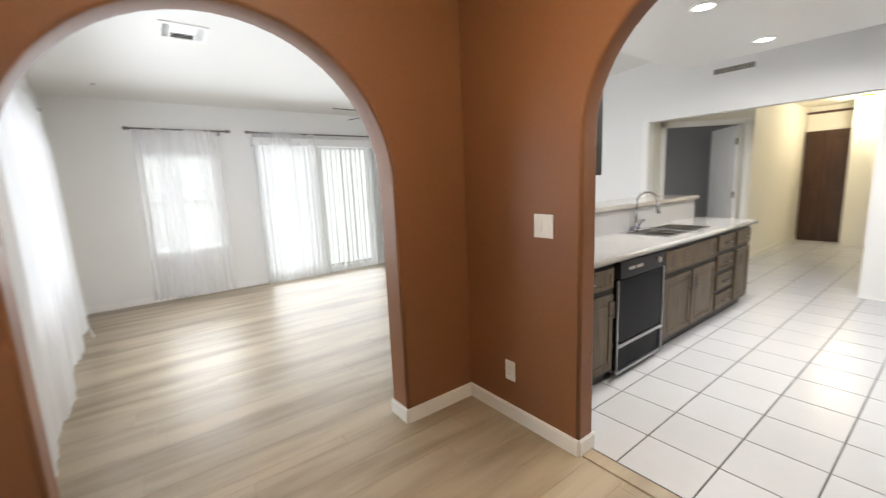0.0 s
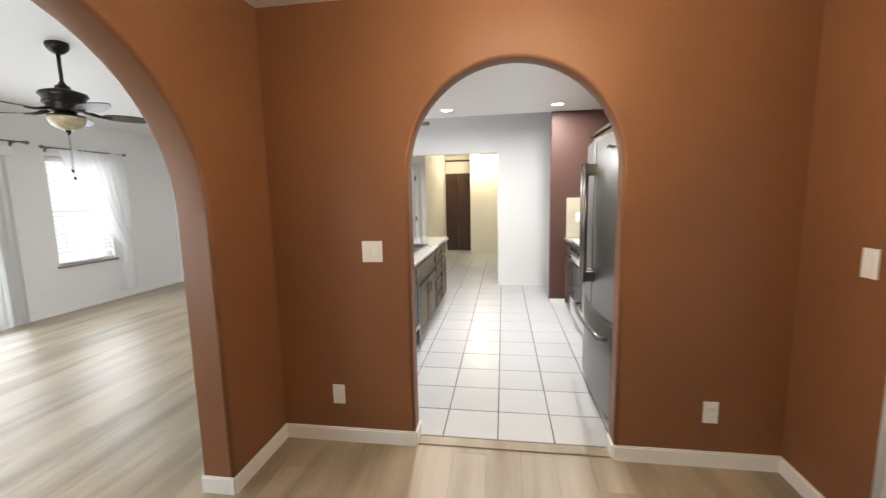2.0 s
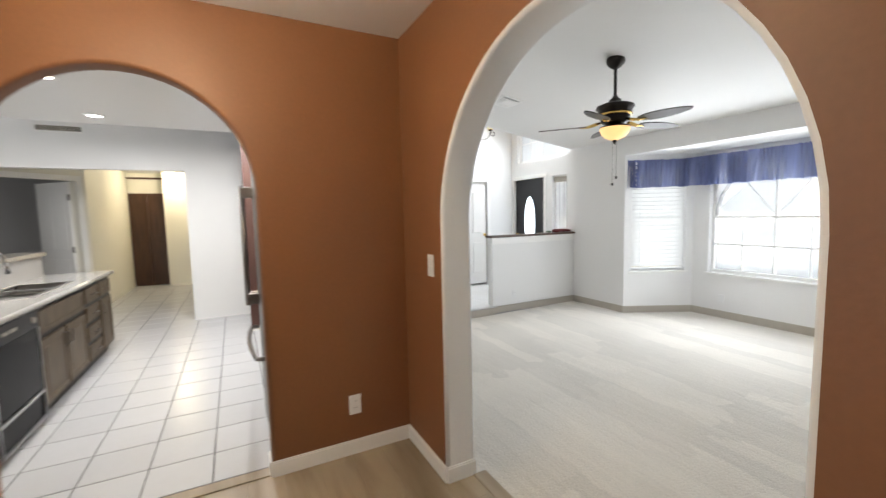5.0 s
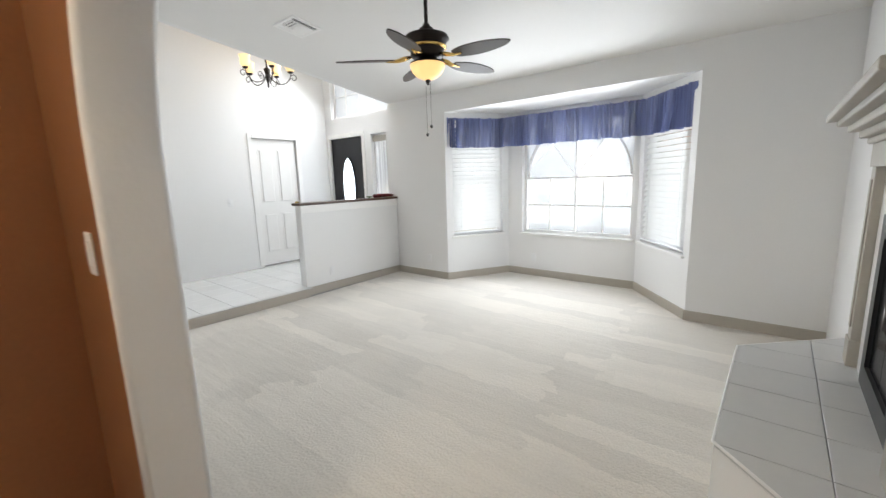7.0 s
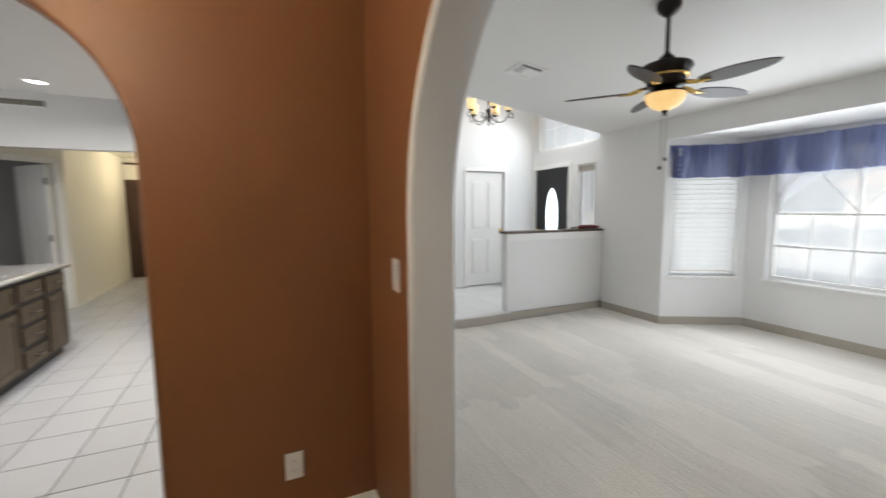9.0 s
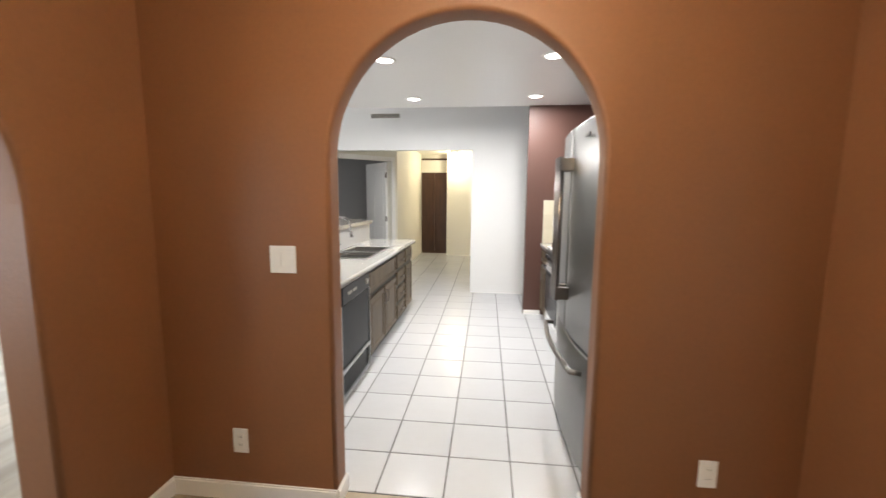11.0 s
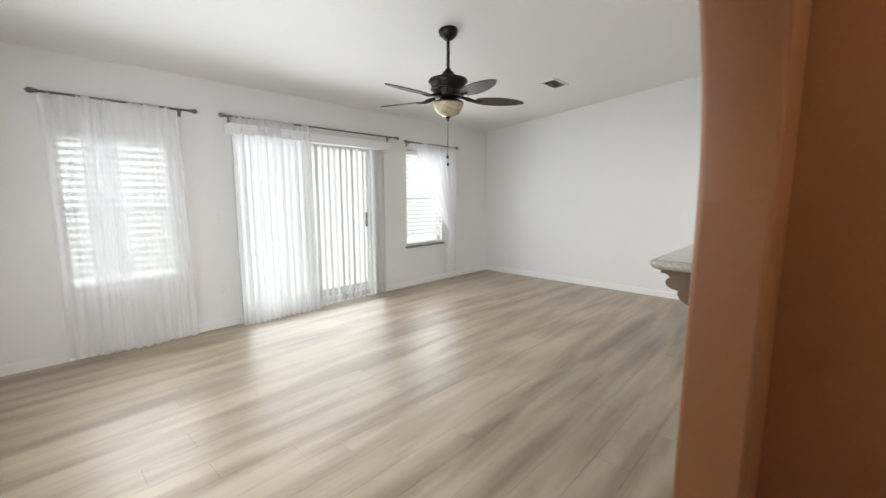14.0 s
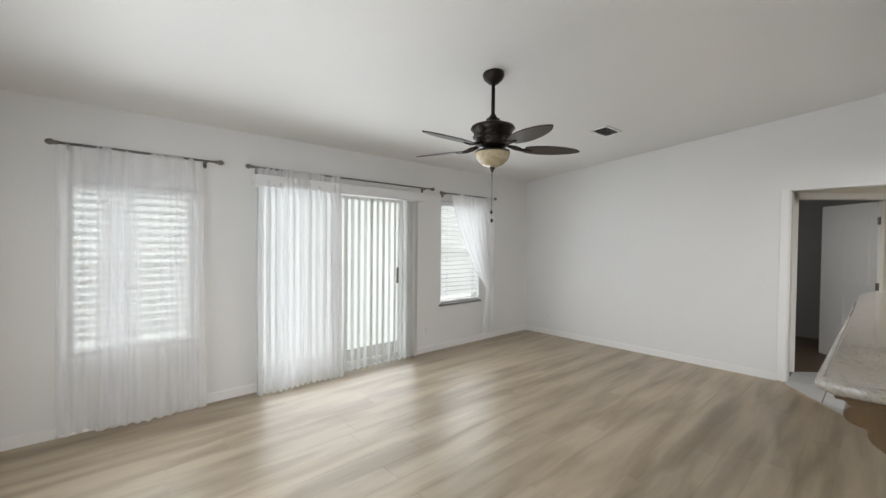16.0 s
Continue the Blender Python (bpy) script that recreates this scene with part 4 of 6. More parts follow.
# ---- kitchen downlights and hall light ----
for lx, ly in ((3.29, 1.55), (4.53, 1.55), (3.29, 0.28), (4.5, 0.27)):
    dl = thing("recessed_downlight", (lx, ly, 2.44), "lit round recessed ceiling downlight with white rim", "downlight", "kitchen downlights")
    part("rim", lathe([(0.062, 2.44), (0.064, 2.433), (0.085, 2.434), (0.09, 2.441)], 28, Matrix.Translation((lx, ly, 0))), TRIM, dl)
    part("lens", lathe([(0, 2.436), (0.062, 2.436), (0.062, 2.439), (0, 2.439)], 24, Matrix.Translation((lx, ly, 0))), LITWHITE, dl)
hl = thing("hall_ceiling_light", (9.3, 1.5, 2.42), "lit round flush ceiling light in the hall", "ceiling light")
part("base", lathe([(0, 2.42), (0.09, 2.42), (0.085, 2.395), (0, 2.395)], 20, Matrix.Translation((9.3, 1.5, 0))), GOLD, hl)
part("globe", lathe([(0.055, 2.395), (0.09, 2.375), (0.1, 2.34), (0.085, 2.30), (0.045, 2.275), (0, 2.268)], 20, Matrix.Translation((9.3, 1.5, 0))), LITCREAM, hl)
hl.children[1].visible_shadow = False


# ---- windows, blinds and curtains ----
def window_unit(name, label, M, x0, x1, z0, z1, mull=(), rails=(), depth=0.07, stool=True, glazing=None, bar=0.015):
    """A window in a wall; local y runs outwards, the inner wall face at 0."""
    ob = thing(name, M @ Matrix.Translation(((x0 + x1) / 2, 0.1, z0)), label, "window", kind="structure")
    b = 0.04
    bm = box(x0, x1, depth, depth + 0.05, z0, z0 + b)
    box(x0, x1, depth, depth + 0.05, z1 - b, z1, bm)
    for q in ((x0, x0 + b), (x1 - b, x1)):
        box(*q, depth, depth + 0.05, z0 + b, z1 - b, bm)
    for m in mull:
        box(m - bar, m + bar, depth + 0.005, depth + 0.045, z0 + b, z1 - b, bm)
    for r in rails:
        box(x0 + b, x1 - b, depth + 0.007, depth + 0.043, r - bar, r + bar, bm)
    part("window_frame", turned(bm, M), TRIM, ob)
    g = part("pane", turned(box(x0 + b, x1 - b, depth + 0.022, depth + 0.026, z0 + b, z1 - b), M), glazing or GLASS, ob)
    g.visible_shadow = glazing is not None
    if stool:
        part("window_sill", turned(box(x0 - 0.03, x1 + 0.03, -0.035, depth, z0 - 0.028, z0 - 0.002, bevel=0.004), M), stool if stool is not True else TRIM, ob)
    return ob


def blinds(M, x0, x1, z0, z1, tilt, label, at=0.035, pitch=0.042, width=0.05):
    """Horizontal slat blinds just inside the opening."""
    ob = thing("window_blind", M @ Matrix.Translation(((x0 + x1) / 2, at, z1)), label, "blinds")
    part("headrail", turned(box(x0, x1, at - 0.028, at + 0.028, z1 - 0.05, z1, bevel=0.004), M), PLASTIC, ob)
    n = int((z1 - z0 - 0.08) / pitch)
    me = None
    for k in range(n):
        z = z1 - 0.075 - pitch * k
        bm = box(x0 + 0.004, x1 - 0.004, -width / 2, width / 2, -0.0015, 0.0015)
        if me is None:
            s = part("slat", turned(bm, pose(0, 0, 0, tilt, 0, 0)), SLATMAT, None)
            me = s.data
        else:
            bm.free()
            s = new("slat", me)
        s.parent = ob
        s.matrix_parent_inverse = ob.matrix_basis.inverted()
        s.matrix_basis = M @ Matrix.Translation((0, at, z))
    part("bottom_rail", turned(box(x0, x1, at - 0.025, at + 0.025, z0, z0 + 0.018, bevel=0.004), M), PLASTIC, ob)
    for f in (0.15, 0.85):
        x = x0 + (x1 - x0) * f
        part("lift_cord", turned(tube([(x, at - 0.027, z1 - 0.05), (x, at - 0.027, z0 + 0.015)], 0.0015, 5), M), PLASTIC, ob)
    return ob


NORTH = Matrix.Translation((0, 6.62, 0))
SILLGREY = surface("grey_stone_sill", (0.22, 0.21, 0.20), 0.4, 0.15, 6, 80)
window_unit("window_1", "white framed window with closed blinds and sheers", NORTH, 0.25, 1.08, 0.58, 1.91, (), (1.25,))
blinds(NORTH, 0.265, 1.065, 0.60, 1.90, 28, "white slatted blind behind a sheer curtain", pitch=0.062, width=0.066)
window_unit("window_2", "white framed window with a dark sill and blinds", NORTH, 4.01, 4.78, 0.62, 2.04, (), (1.33,), stool=SILLGREY)
blinds(NORTH, 4.02, 4.77, 0.64, 2.03, 45, "white slatted blind over a narrow window", pitch=0.06, width=0.068)
WESTW = Matrix.Translation((-0.55, 0, 0)) @ pose(0, 0, 0, 0, 0, 90)
window_unit("window_3", "white framed side window behind sheer curtains", WESTW, 3.35, 4.85, 0.65, 1.95, (4.1,), ())
blinds(WESTW, 3.37, 4.83, 0.67, 1.94, 45, "white slatted blind behind sheer curtains")
# sliding patio door
pd = thing("sliding_patio_door", (2.5, 6.69, 0), "white framed sliding glass patio door behind blinds", "patio door")
for x0, x1, y in ((1.6, 2.52, 6.71), (2.48, 3.4, 6.68)):
    bm = box(x0, x1, y, y + 0.03, 0.0, 0.07)
    box(x0, x1, y, y + 0.03, 1.96, 2.03, bm)
    box(x0, x0 + 0.06, y, y + 0.03, 0.07, 1.96, bm)
    box(x1 - 0.06, x1, y, y + 0.03, 0.07, 1.96, bm)
    pn = part("door_panel", bm, TRIM, pd)
    g = part("pane", box(x0 + 0.06, x1 - 0.06, y + 0.012, y + 0.017, 0.07, 1.96), GLASS, pn)
    g.visible_shadow = False
part("pull_handle", box(3.30, 3.325, 6.655, 6.68, 0.95, 1.15, bevel=0.006), NICKEL, pd)
# vertical blinds
vb = thing("vertical_blind", (2.5, 6.55, 2.05), "white vertical vane blind over the sliding door", "blinds")
part("valance", box(1.55, 3.595, 6.49, 6.612, 1.99, 2.10, bevel=0.006), PLASTIC, vb)
vmesh = None
for k in range(24):
    x = 1.60 + 0.083 * k
    if vmesh is None:
        bm = bmesh.new()
        prev = None
        for a in arc(-1, 1, 4):
            px, py = 0.044 * a, 0.006 * (1 - a * a)
            cur = (bm.verts.new((px, py, 0.012)), bm.verts.new((px, py, 1.975)))
            if prev:
                bm.faces.new((prev[0], cur[0], cur[1], prev[1])).smooth = True
            prev = cur
        bmesh.ops.solidify(bm, geom=bm.faces[:], thickness=0.0012)
        s = part("vane", bm, SLATMAT, None)
        vmesh = s.data
    else:
        s = new("vane", vmesh)
    s.parent = vb
    s.matrix_parent_inverse = vb.matrix_basis.inverted()
    s.matrix_basis = pose(x, 6.535, 0, 0, 0, 34 + 2 * math.sin(k * 2.1))


def rod(x0, x1, M, z=2.165, off=0.10):
    ob = thing("curtain_rod", M @ Matrix.Translation(((x0 + x1) / 2, -off, z)), "pewter curtain rod with ball finials on brackets", "curtain rod")
    part("pole", turned(tube([(x0, -off, z), (x1, -off, z)], 0.010, 10), M), RODMETAL, ob)
    for x, s in ((x0, -1), (x1, 1)):
        fin = lathe([(0, -0.005), (0.014, 0.0), (0.016, 0.012), (0.011, 0.018), (0.019, 0.03), (0.023, 0.045), (0.018, 0.06), (0.006, 0.07), (0, 0.072)], 14, pose(x, -off, z, 0, 90 * s, 0))
        part("finial", turned(fin, M), RODMETAL, ob)
        bx = x - s * 0.06
        br = tube([(bx, -off, z), (bx, -0.004, z - 0.02)], 0.006, 8)
        box(bx - 0.014, bx + 0.014, -0.006, 0, z - 0.05, z + 0.02, br)
        part("bracket", turned(br, M), RODMETAL, ob)
    return ob


def sheer(x0, x1, z0, z1, M, folds, off, seed, mat, label, tie=None, flare=0.0):
    """A gathered sheer hung from a rod. tie: (height, x, half width) where it is drawn aside."""
    rnd = random.Random(seed)
    ph = [rnd.uniform(0, 6.28) for _ in range(4)]
    nx, nz = folds * 8, 26
    bm = bmesh.new()
    rows = []
    for k in range(nz + 1):
        w = k / nz
        z = z1 + (z0 - z1) * w
        row = []
        for i in range(nx + 1):
            u = i / nx
            x = x0 + (x1 - x0) * u + flare * (u - 0.5) * w
            amp = (0.007 + 0.012 * min(1, w * 2.5)) * (0.75 + 0.5 * math.sin(7 * u + ph[3]))
            if tie:
                th, tx, th_w = tie
                g = max(0.0, min(1.0, (z1 - z) / (z1 - th)))
                g = g ** 1.7 if z > th else max(0.78, 1 - (th - z) * 0.25)
                x = x * (1 - g) + (tx + (u - 0.5) * 2 * th_w) * g
                amp *= 1 - 0.3 * g
            y = -off - 0.045 * min(1, w * 5) + amp * math.sin(2 * math.pi * folds * (u + 0.006 * math.sin(5 * w + ph[0])) + ph[1]) + 0.012 * math.sin(9 * u + ph[2] + 2 * w) + 0.006 * math.sin(31 * u + ph[3] + 3 * w)
            zz = z + (0.012 * math.sin(2 * math.pi * folds * u + 1 + ph[0]) if k == nz else 0)
            row.append(bm.verts.new((x, min(y, -0.01), zz)))
        rows.append(row)
    for a, b in zip(rows, rows[1:]):
        for i in range(nx):
            bm.faces.new((a[i], a[i + 1], b[i + 1], b[i])).smooth = True
    ob = part("sheer_curtain", turned(bm, M), mat)
    return tagged(ob, label, "curtain")


rod(0.21, 1.215, NORTH)
rod(1.535, 3.72, NORTH)
rod(3.96, 4.98, NORTH, 2.135)
sheer(0.20, 0.66, 0.05, 2.175, NORTH, 7, 0.088, 6, SHEER, "white sheer voile curtain hanging to the floor", flare=0.03)
sheer(0.42, 1.11, 0.03, 2.175, NORTH, 10, 0.105, 1, SHEER, "white sheer voile curtain hanging to the floor", flare=0.04)
sheer(1.56, 2.42, 0.02, 2.175, NORTH, 15, 0.115, 2, SHEER, "white sheer voile curtain over half the sliding door", flare=0.03)
sheer(4.10, 4.97, 0.14, 2.145, NORTH, 9, 0.10, 3, SHEER2, "white sheer curtain drawn aside and tied back", tie=(0.80, 4.87, 0.085))
rod(2.75, 5.45, WESTW)
sheer(2.82, 4.0, 0.06, 2.175, WESTW, 14, 0.13, 4, SHEER2, "white sheer voile curtain on the side window")
sheer(4.05, 5.35, 0.14, 2.175, WESTW, 14, 0.12, 5, SHEER2, "white sheer voile curtain on the side window")
# folding wire stand behind the curtain
ws = thing("wire_stand", (-0.42, 5.62, 0), "small white wire stand with crossed legs", "stand")
for a, b in (((-0.47, 5.50, 0.0), (-0.38, 5.74, 0.26)), ((-0.36, 5.50, 0.0), (-0.46, 5.74, 0.26)), ((-0.38, 5.74, 0.26), (-0.46, 5.74, 0.26)), ((-0.47, 5.80, 0.0), (-0.40, 5.52, 0.22))):
    part("wire_leg", tube([a, b], 0.005, 6), PLASTIC, ws)


# ---- bay windows ----
BE = BAYE
BW = BAYW
window_unit("window_4", "white framed angled bay window with blinds", BE, 0.10, LE - 0.10, 0.5, 2.06, (), (1.28,))
blinds(BE, 0.11, LE - 0.11, 0.52, 2.05, 57, "closed white slatted blind in the bay", pitch=0.06, width=0.068)
window_unit("window_5", "white framed angled bay window with blinds", BW, 0.10, LW - 0.10, 0.5, 2.06, (), (1.28,))
blinds(BW, 0.11, LW - 0.11, 0.52, 2.05, 57, "closed white slatted blind in the bay", pitch=0.06, width=0.068)
BC = Matrix.Translation((3.02 + 1.27 - 0.25, -5.6, 0)) @ pose(0, 0, 0, 0, 0, 180)
cw = window_unit("window_6", "large arched bay window looking onto the street", BC, 1.25, 2.77, 0.5, 2.06, (2.01,), (1.28, 0.9), bar=0.010)
# round head of the centre window
bm = bmesh.new()
for s in (-1, 1):
    line = [(2.01 + s * 0.72, 2.02)] + [(2.01 + s * 0.72 * math.cos(t), 1.30 + 0.72 * math.sin(t)) for t in arc(0, math.pi / 2, 14)] + [(2.01, 2.03), (2.01 + s * 0.72, 2.03)]
    own = bmesh.new()
    lo = [own.verts.new((x, 0.07, z)) for x, z in line[1:]]
    hi = [own.verts.new((x, 0.115, z)) for x, z in line[1:]]
    own.faces.new(lo)
    own.faces.new(hi[::-1])
    for k in range(len(lo)):
        own.faces.new((lo[k], lo[(k + 1) % len(lo)], hi[(k + 1) % len(lo)], hi[k]))
    bmesh.ops.triangulate(own, faces=[f for f in own.faces if len(f.verts) > 4])
    bmesh.ops.recalc_face_normals(own, faces=own.faces)
    join(bm, own)
# spandrels made of thin cloth so that they glow pale
part("round_head", turned(bm, BC), SHEER2, cw, "pale see-through spandrels beside the round head")
# added sheet, holds the haze of the overbright view
part("insect_screen", turned(box(1.29, 2.73, 0.128, 0.130, 0.54, 2.02), BC), HAZEVEIL, cw, "added pale veil that hazes the view")
part("arch_rib", turned(tube([(2.01 + 0.70 * math.cos(t), 0.085, 1.30 + 0.70 * math.sin(t)) for t in arc(0, math.pi, 24)], 0.014, 6), BC), TRIM, cw)
for m in (1.64, 2.38):
    part("glazing_bar", turned(box(m - 0.006, m + 0.006, 0.08, 0.105, 0.54, 1.265), BC), TRIM, cw)
for a in (52, 128):
    part("glazing_bar", turned(tube([(2.01, 0.09, 1.30), (2.01 + 0.70 * math.cos(radians(a)), 0.09, 1.30 + 0.70 * math.sin(radians(a)))], 0.006, 6), BC), TRIM, cw)

# gathered blue valance round the bay
rnd = random.Random(8)
path = [Vector((3.475, -4.745)), Vector((3.04, -5.38)), Vector((1.13, -5.38)), Vector((0.545, -4.745))]
pts = []
for a, b in zip(path, path[1:]):
    n = int((b - a).length / 0.011)
    for k in range(n):
        d = (b - a).normalized()
        pts.append((a + (b - a) * k / n, Vector((-d.y, d.x))))
rows = []
bm = bmesh.new()
for r in range(9):
    w = r / 8
    row = []
    for k, (p, nrm) in enumerate(pts):
        s = k * 0.011 + 0.05 * math.sin(k * 0.19)
        amp = (0.012 + 0.048 * w) * (0.7 + 0.3 * math.sin(s * 6.1 + 2 * math.sin(s * 2.3)))
        off = amp * math.sin(s * 92 + 1.4 * math.sin(s * 9.0)) + 0.7 * amp * math.sin(s * 171 + 2.0 * math.sin(s * 5.3) + 1.5 * w) - 0.02 * w
        z = 2.125 - 0.395 * w + (0.005 * math.sin(s * 23) if r == 8 else 0) + (0.006 * math.sin(s * 90) if r == 0 else 0)
        q = p - nrm * off
        row.append(bm.verts.new((q.x, q.y, z)))
    rows.append(row)
for a, b in zip(rows, rows[1:]):
    for k in range(len(a) - 1):
        bm.faces.new((a[k], a[k + 1], b[k + 1], b[k])).smooth = True
val = thing("valance", (2.0, -5.0, 2.1), "blue gathered cotton valance across the bay window", "valance")
part("gathered_cloth", bm, BLUE, val)
part("valance_rod", tube([(3.49, -4.745, 2.12), (3.475, -4.80, 2.12), (3.06, -5.44, 2.12), (1.11, -5.44, 2.12), (0.55, -4.80, 2.12), (0.53, -4.745, 2.12)], 0.005, 8), PLASTIC, val)


# ---- doors ----
def panel_face(bm, x0, x1, z0, z1, y, depth=0.006, rim=0.02):
    """A sunk panel with a raised field on a face that looks towards -y."""
    box(x0, x1, y - 0.002, y + 0.002, z0, z1, bm)
    box(x0 + rim, x1 - rim, y - depth, y, z0 + rim, z1 - rim, bm, bevel=0.004, segs=1)
    return bm


WDOOR = Matrix.Translation((6.22, 0, 0)) @ pose(0, 0, 0, 0, 0, -90)   # local x runs towards -y, local -y into the entry
cd = thing("closet_door", (6.24, -3.735, 0), "white closed panelled door with brass knob", "door")
bm = box(3.365, 4.092, 0.03, 0.07, 0.005, 2.008, bevel=0.002, segs=1)
for q in ((3.45, 3.69, 0.2, 0.85), (3.76, 4.00, 0.2, 0.85), (3.45, 3.69, 1.0, 1.85), (3.76, 4.00, 1.0, 1.85)):
    panel_face(bm, *q, 0.029, 0.013, 0.026)
part("door_leaf", turned(bm, WDOOR), TRIM, cd)
part("knob", turned(lathe([(0, 0), (0.024, 0), (0.022, 0.006), (0.009, 0.01), (0.009, 0.03), (0.024, 0.038), (0.026, 0.052), (0.016, 0.062), (0, 0.064)], 16, Matrix.Translation((4.04, 0.03, 0.98)) @ pose(0, 0, 0, 90)), WDOOR), GOLD, cd)
for z in (0.25, 1.05, 1.8):
    part("hinge", turned(box(3.363, 3.372, 0.018, 0.03, z - 0.045, z + 0.045), WDOOR), GOLD, cd)
for a0, a1, z0, z1 in ((3.295, 3.365, 0.0, 2.08), (4.105, 4.175, 0.0, 2.08), (3.365, 4.105, 2.012, 2.08)):
    struct(part("casing", turned(box(a0, a1, -0.014, 0.0, z0, z1, bevel=0.003), WDOOR), TRIM), "white door casing in the entry", "trim")

FD = Matrix.Translation((0, -4.72, 0)) @ pose(0, 0, 0, 0, 0, 180)   # local x runs towards -x
fd = thing("entry_door", (5.685, -4.76, 0), "black entry door with oval leaded glass", "door")
bm = box(-6.12, -5.25, 0.03, 0.07, 0.005, 2.045, bevel=0.002, segs=1)
part("door_leaf", turned(bm, FD), BLACKMETAL, fd)
ring = tube([(-5.685 + 0.17 * math.cos(t), 0.027, 1.22 + 0.50 * math.sin(t)) for t in arc(0, 2 * math.pi, 40)], 0.016, 8)
part("oval_rim", turned(ring, FD), BLACKMETAL, fd)
own = bmesh.new()
own.faces.new([own.verts.new((-5.685 + 0.165 * math.cos(t), 0.026, 1.22 + 0.495 * math.sin(t))) for t in arc(0, 2 * math.pi, 40)[:-1]])
bmesh.ops.solidify(own, geom=own.faces[:], thickness=0.003)
ov = part("oval_glass", turned(own, FD), FROST, fd, "leaded oval glass with a glow for daylight")
for k in (-0.08, 0.0, 0.08):
    part("lead_came", turned(tube([(-5.685 + k * 0.4, 0.024, 0.76), (-5.685 + k * 1.6, 0.024, 1.22), (-5.685 + k * 0.4, 0.024, 1.68)], 0.003, 5), FD), BLACKMETAL, ov)
part("lever", turned(box(-6.08, -5.98, -0.02, 0.0, 0.97, 0.99, bevel=0.004), FD), GOLD, fd)
for a0, a1, z0, z1 in ((-6.19, -6.12, 0.0, 2.115), (-5.25, -5.18, 0.0, 2.115), (-6.12, -5.25, 2.045, 2.115)):
    struct(part("casing", turned(box(a0, a1, -0.014, 0.0, z0, z1, bevel=0.003), FD), TRIM), "white casing of the entry door", "trim")
SL = Matrix.Translation((0, -4.72, 0)) @ pose(0, 0, 0, 0, 0, 180)
window_unit("window_7", "narrow sidelight window beside the entry door", SL, -5.03, -4.67, 0.1, 2.05, stool=None)
bm = bmesh.new()
rows = []
for r in range(2):
    rows.append([bm.verts.new((-5.00 + 0.30 * k / 40, 0.05 + 0.010 * math.sin(k * 1.3), (2.0, 0.15)[r])) for k in range(41)])
for k in range(40):
    bm.faces.new((rows[0][k], rows[0][k + 1], rows[1][k + 1], rows[1][k])).smooth = True
lace = part("lace_curtain", turned(bm, SL), LACE)
tagged(lace, "grey patterned lace panel over the sidelight", "curtain")
tagged(part("lace_heading", turned(box(-5.02, -4.68, 0.028, 0.048, 1.93, 2.02, bevel=0.004), SL), GREYTRIM), "grey gathered heading above the lace panel", "curtain")
cl = window_unit("window_8", "high clerestory window over the entry door", SL, -6.03, -4.62, 2.37, 3.45, (-5.7, -5.36, -4.98), (2.74, 3.09), stool=None, glazing=WHITEPANE, bar=0.007)

# dark cap and clutter on the half wall
tagged(part("half_wall_cap", box(4.47, 4.65, -4.72, -3.02, 1.03, 1.062, bevel=0.006), DARKDOOR), "dark wooden cap along the half wall", "ledge")
bm = bmesh.new()
for k in range(7):
    own = bmesh.new()
    bmesh.ops.create_icosphere(own, subdivisions=2, radius=1)
    bmesh.ops.scale(own, vec=(0.045 + 0.02 * rnd.random(), 0.05 + 0.03 * rnd.random(), 0.022 + 0.012 * rnd.random()), verts=own.verts)
    bmesh.ops.translate(own, vec=(4.56 + 0.03 * rnd.uniform(-1, 1), -4.64 + 0.045 * k, 1.085 + 0.01 * rnd.random()), verts=own.verts)
    join(bm, own)
for f in bm.faces:
    f.smooth = True
tagged(part("folded_scarf", bm, REDCLOTH), "crumpled dark red scarf on the half wall", "scarf")
bm = bmesh.new()
for k in range(9):
    a = k * 0.7
    tube([(4.56, -4.22, 1.062), (4.56 + 0.03 * math.cos(a), -4.22 + 0.03 * math.sin(a), 1.085), (4.56 + 0.05 * math.cos(a), -4.22 + 0.05 * math.sin(a), 1.078)], [0.004, 0.008, 0.002], 5, bm)
tagged(part("leaf_sprig", bm, GREEN), "small green leafy sprig on the half wall", "sprig")

# hall closet door
hd = thing("hall_closet_door", (10.08, 2.03, 0), "dark stained wooden bifold closet door", "door")
for y0, y1 in ((1.71, 2.03), (2.035, 2.355)):
    bm = box(10.06, 10.095, y0, y1, 0.01, 1.99, bevel=0.002, segs=1)
    lf = part("bifold_leaf", bm, DARKDOOR, hd)
    for z0, z1 in ((0.15, 0.95), (1.08, 1.85)):
        part("panel", box(10.052, 10.062, y0 + 0.05, y1 - 0.05, z0, z1, bevel=0.004, segs=1), DARKDOOR, lf)
struct(part("casing", box(10.075, 10.1, 1.70, 2.36, 1.99, 2.02, bevel=0.003), CREAM), "cream head trim over the closet door", "trim")
struct(part("casing", box(10.06, 10.1, 1.70, 2.36, 2.29, 2.33, bevel=0.003), DARKDOOR), "thin dark trim line above the closet door", "trim")
# open door of the grey room
gd = thing("bedroom_door", DIAG @ Matrix.Translation((1.14, 0.12, 0)), "white panelled door standing open into the grey room", "door")
OD = DIAG @ Matrix.Translation((1.13, 0.12, 0)) @ pose(0, 0, 0, 0, 0, 88)
bm = box(0.0, 0.78, 0.0, 0.035, 0.008, 2.01, bevel=0.002, segs=1)
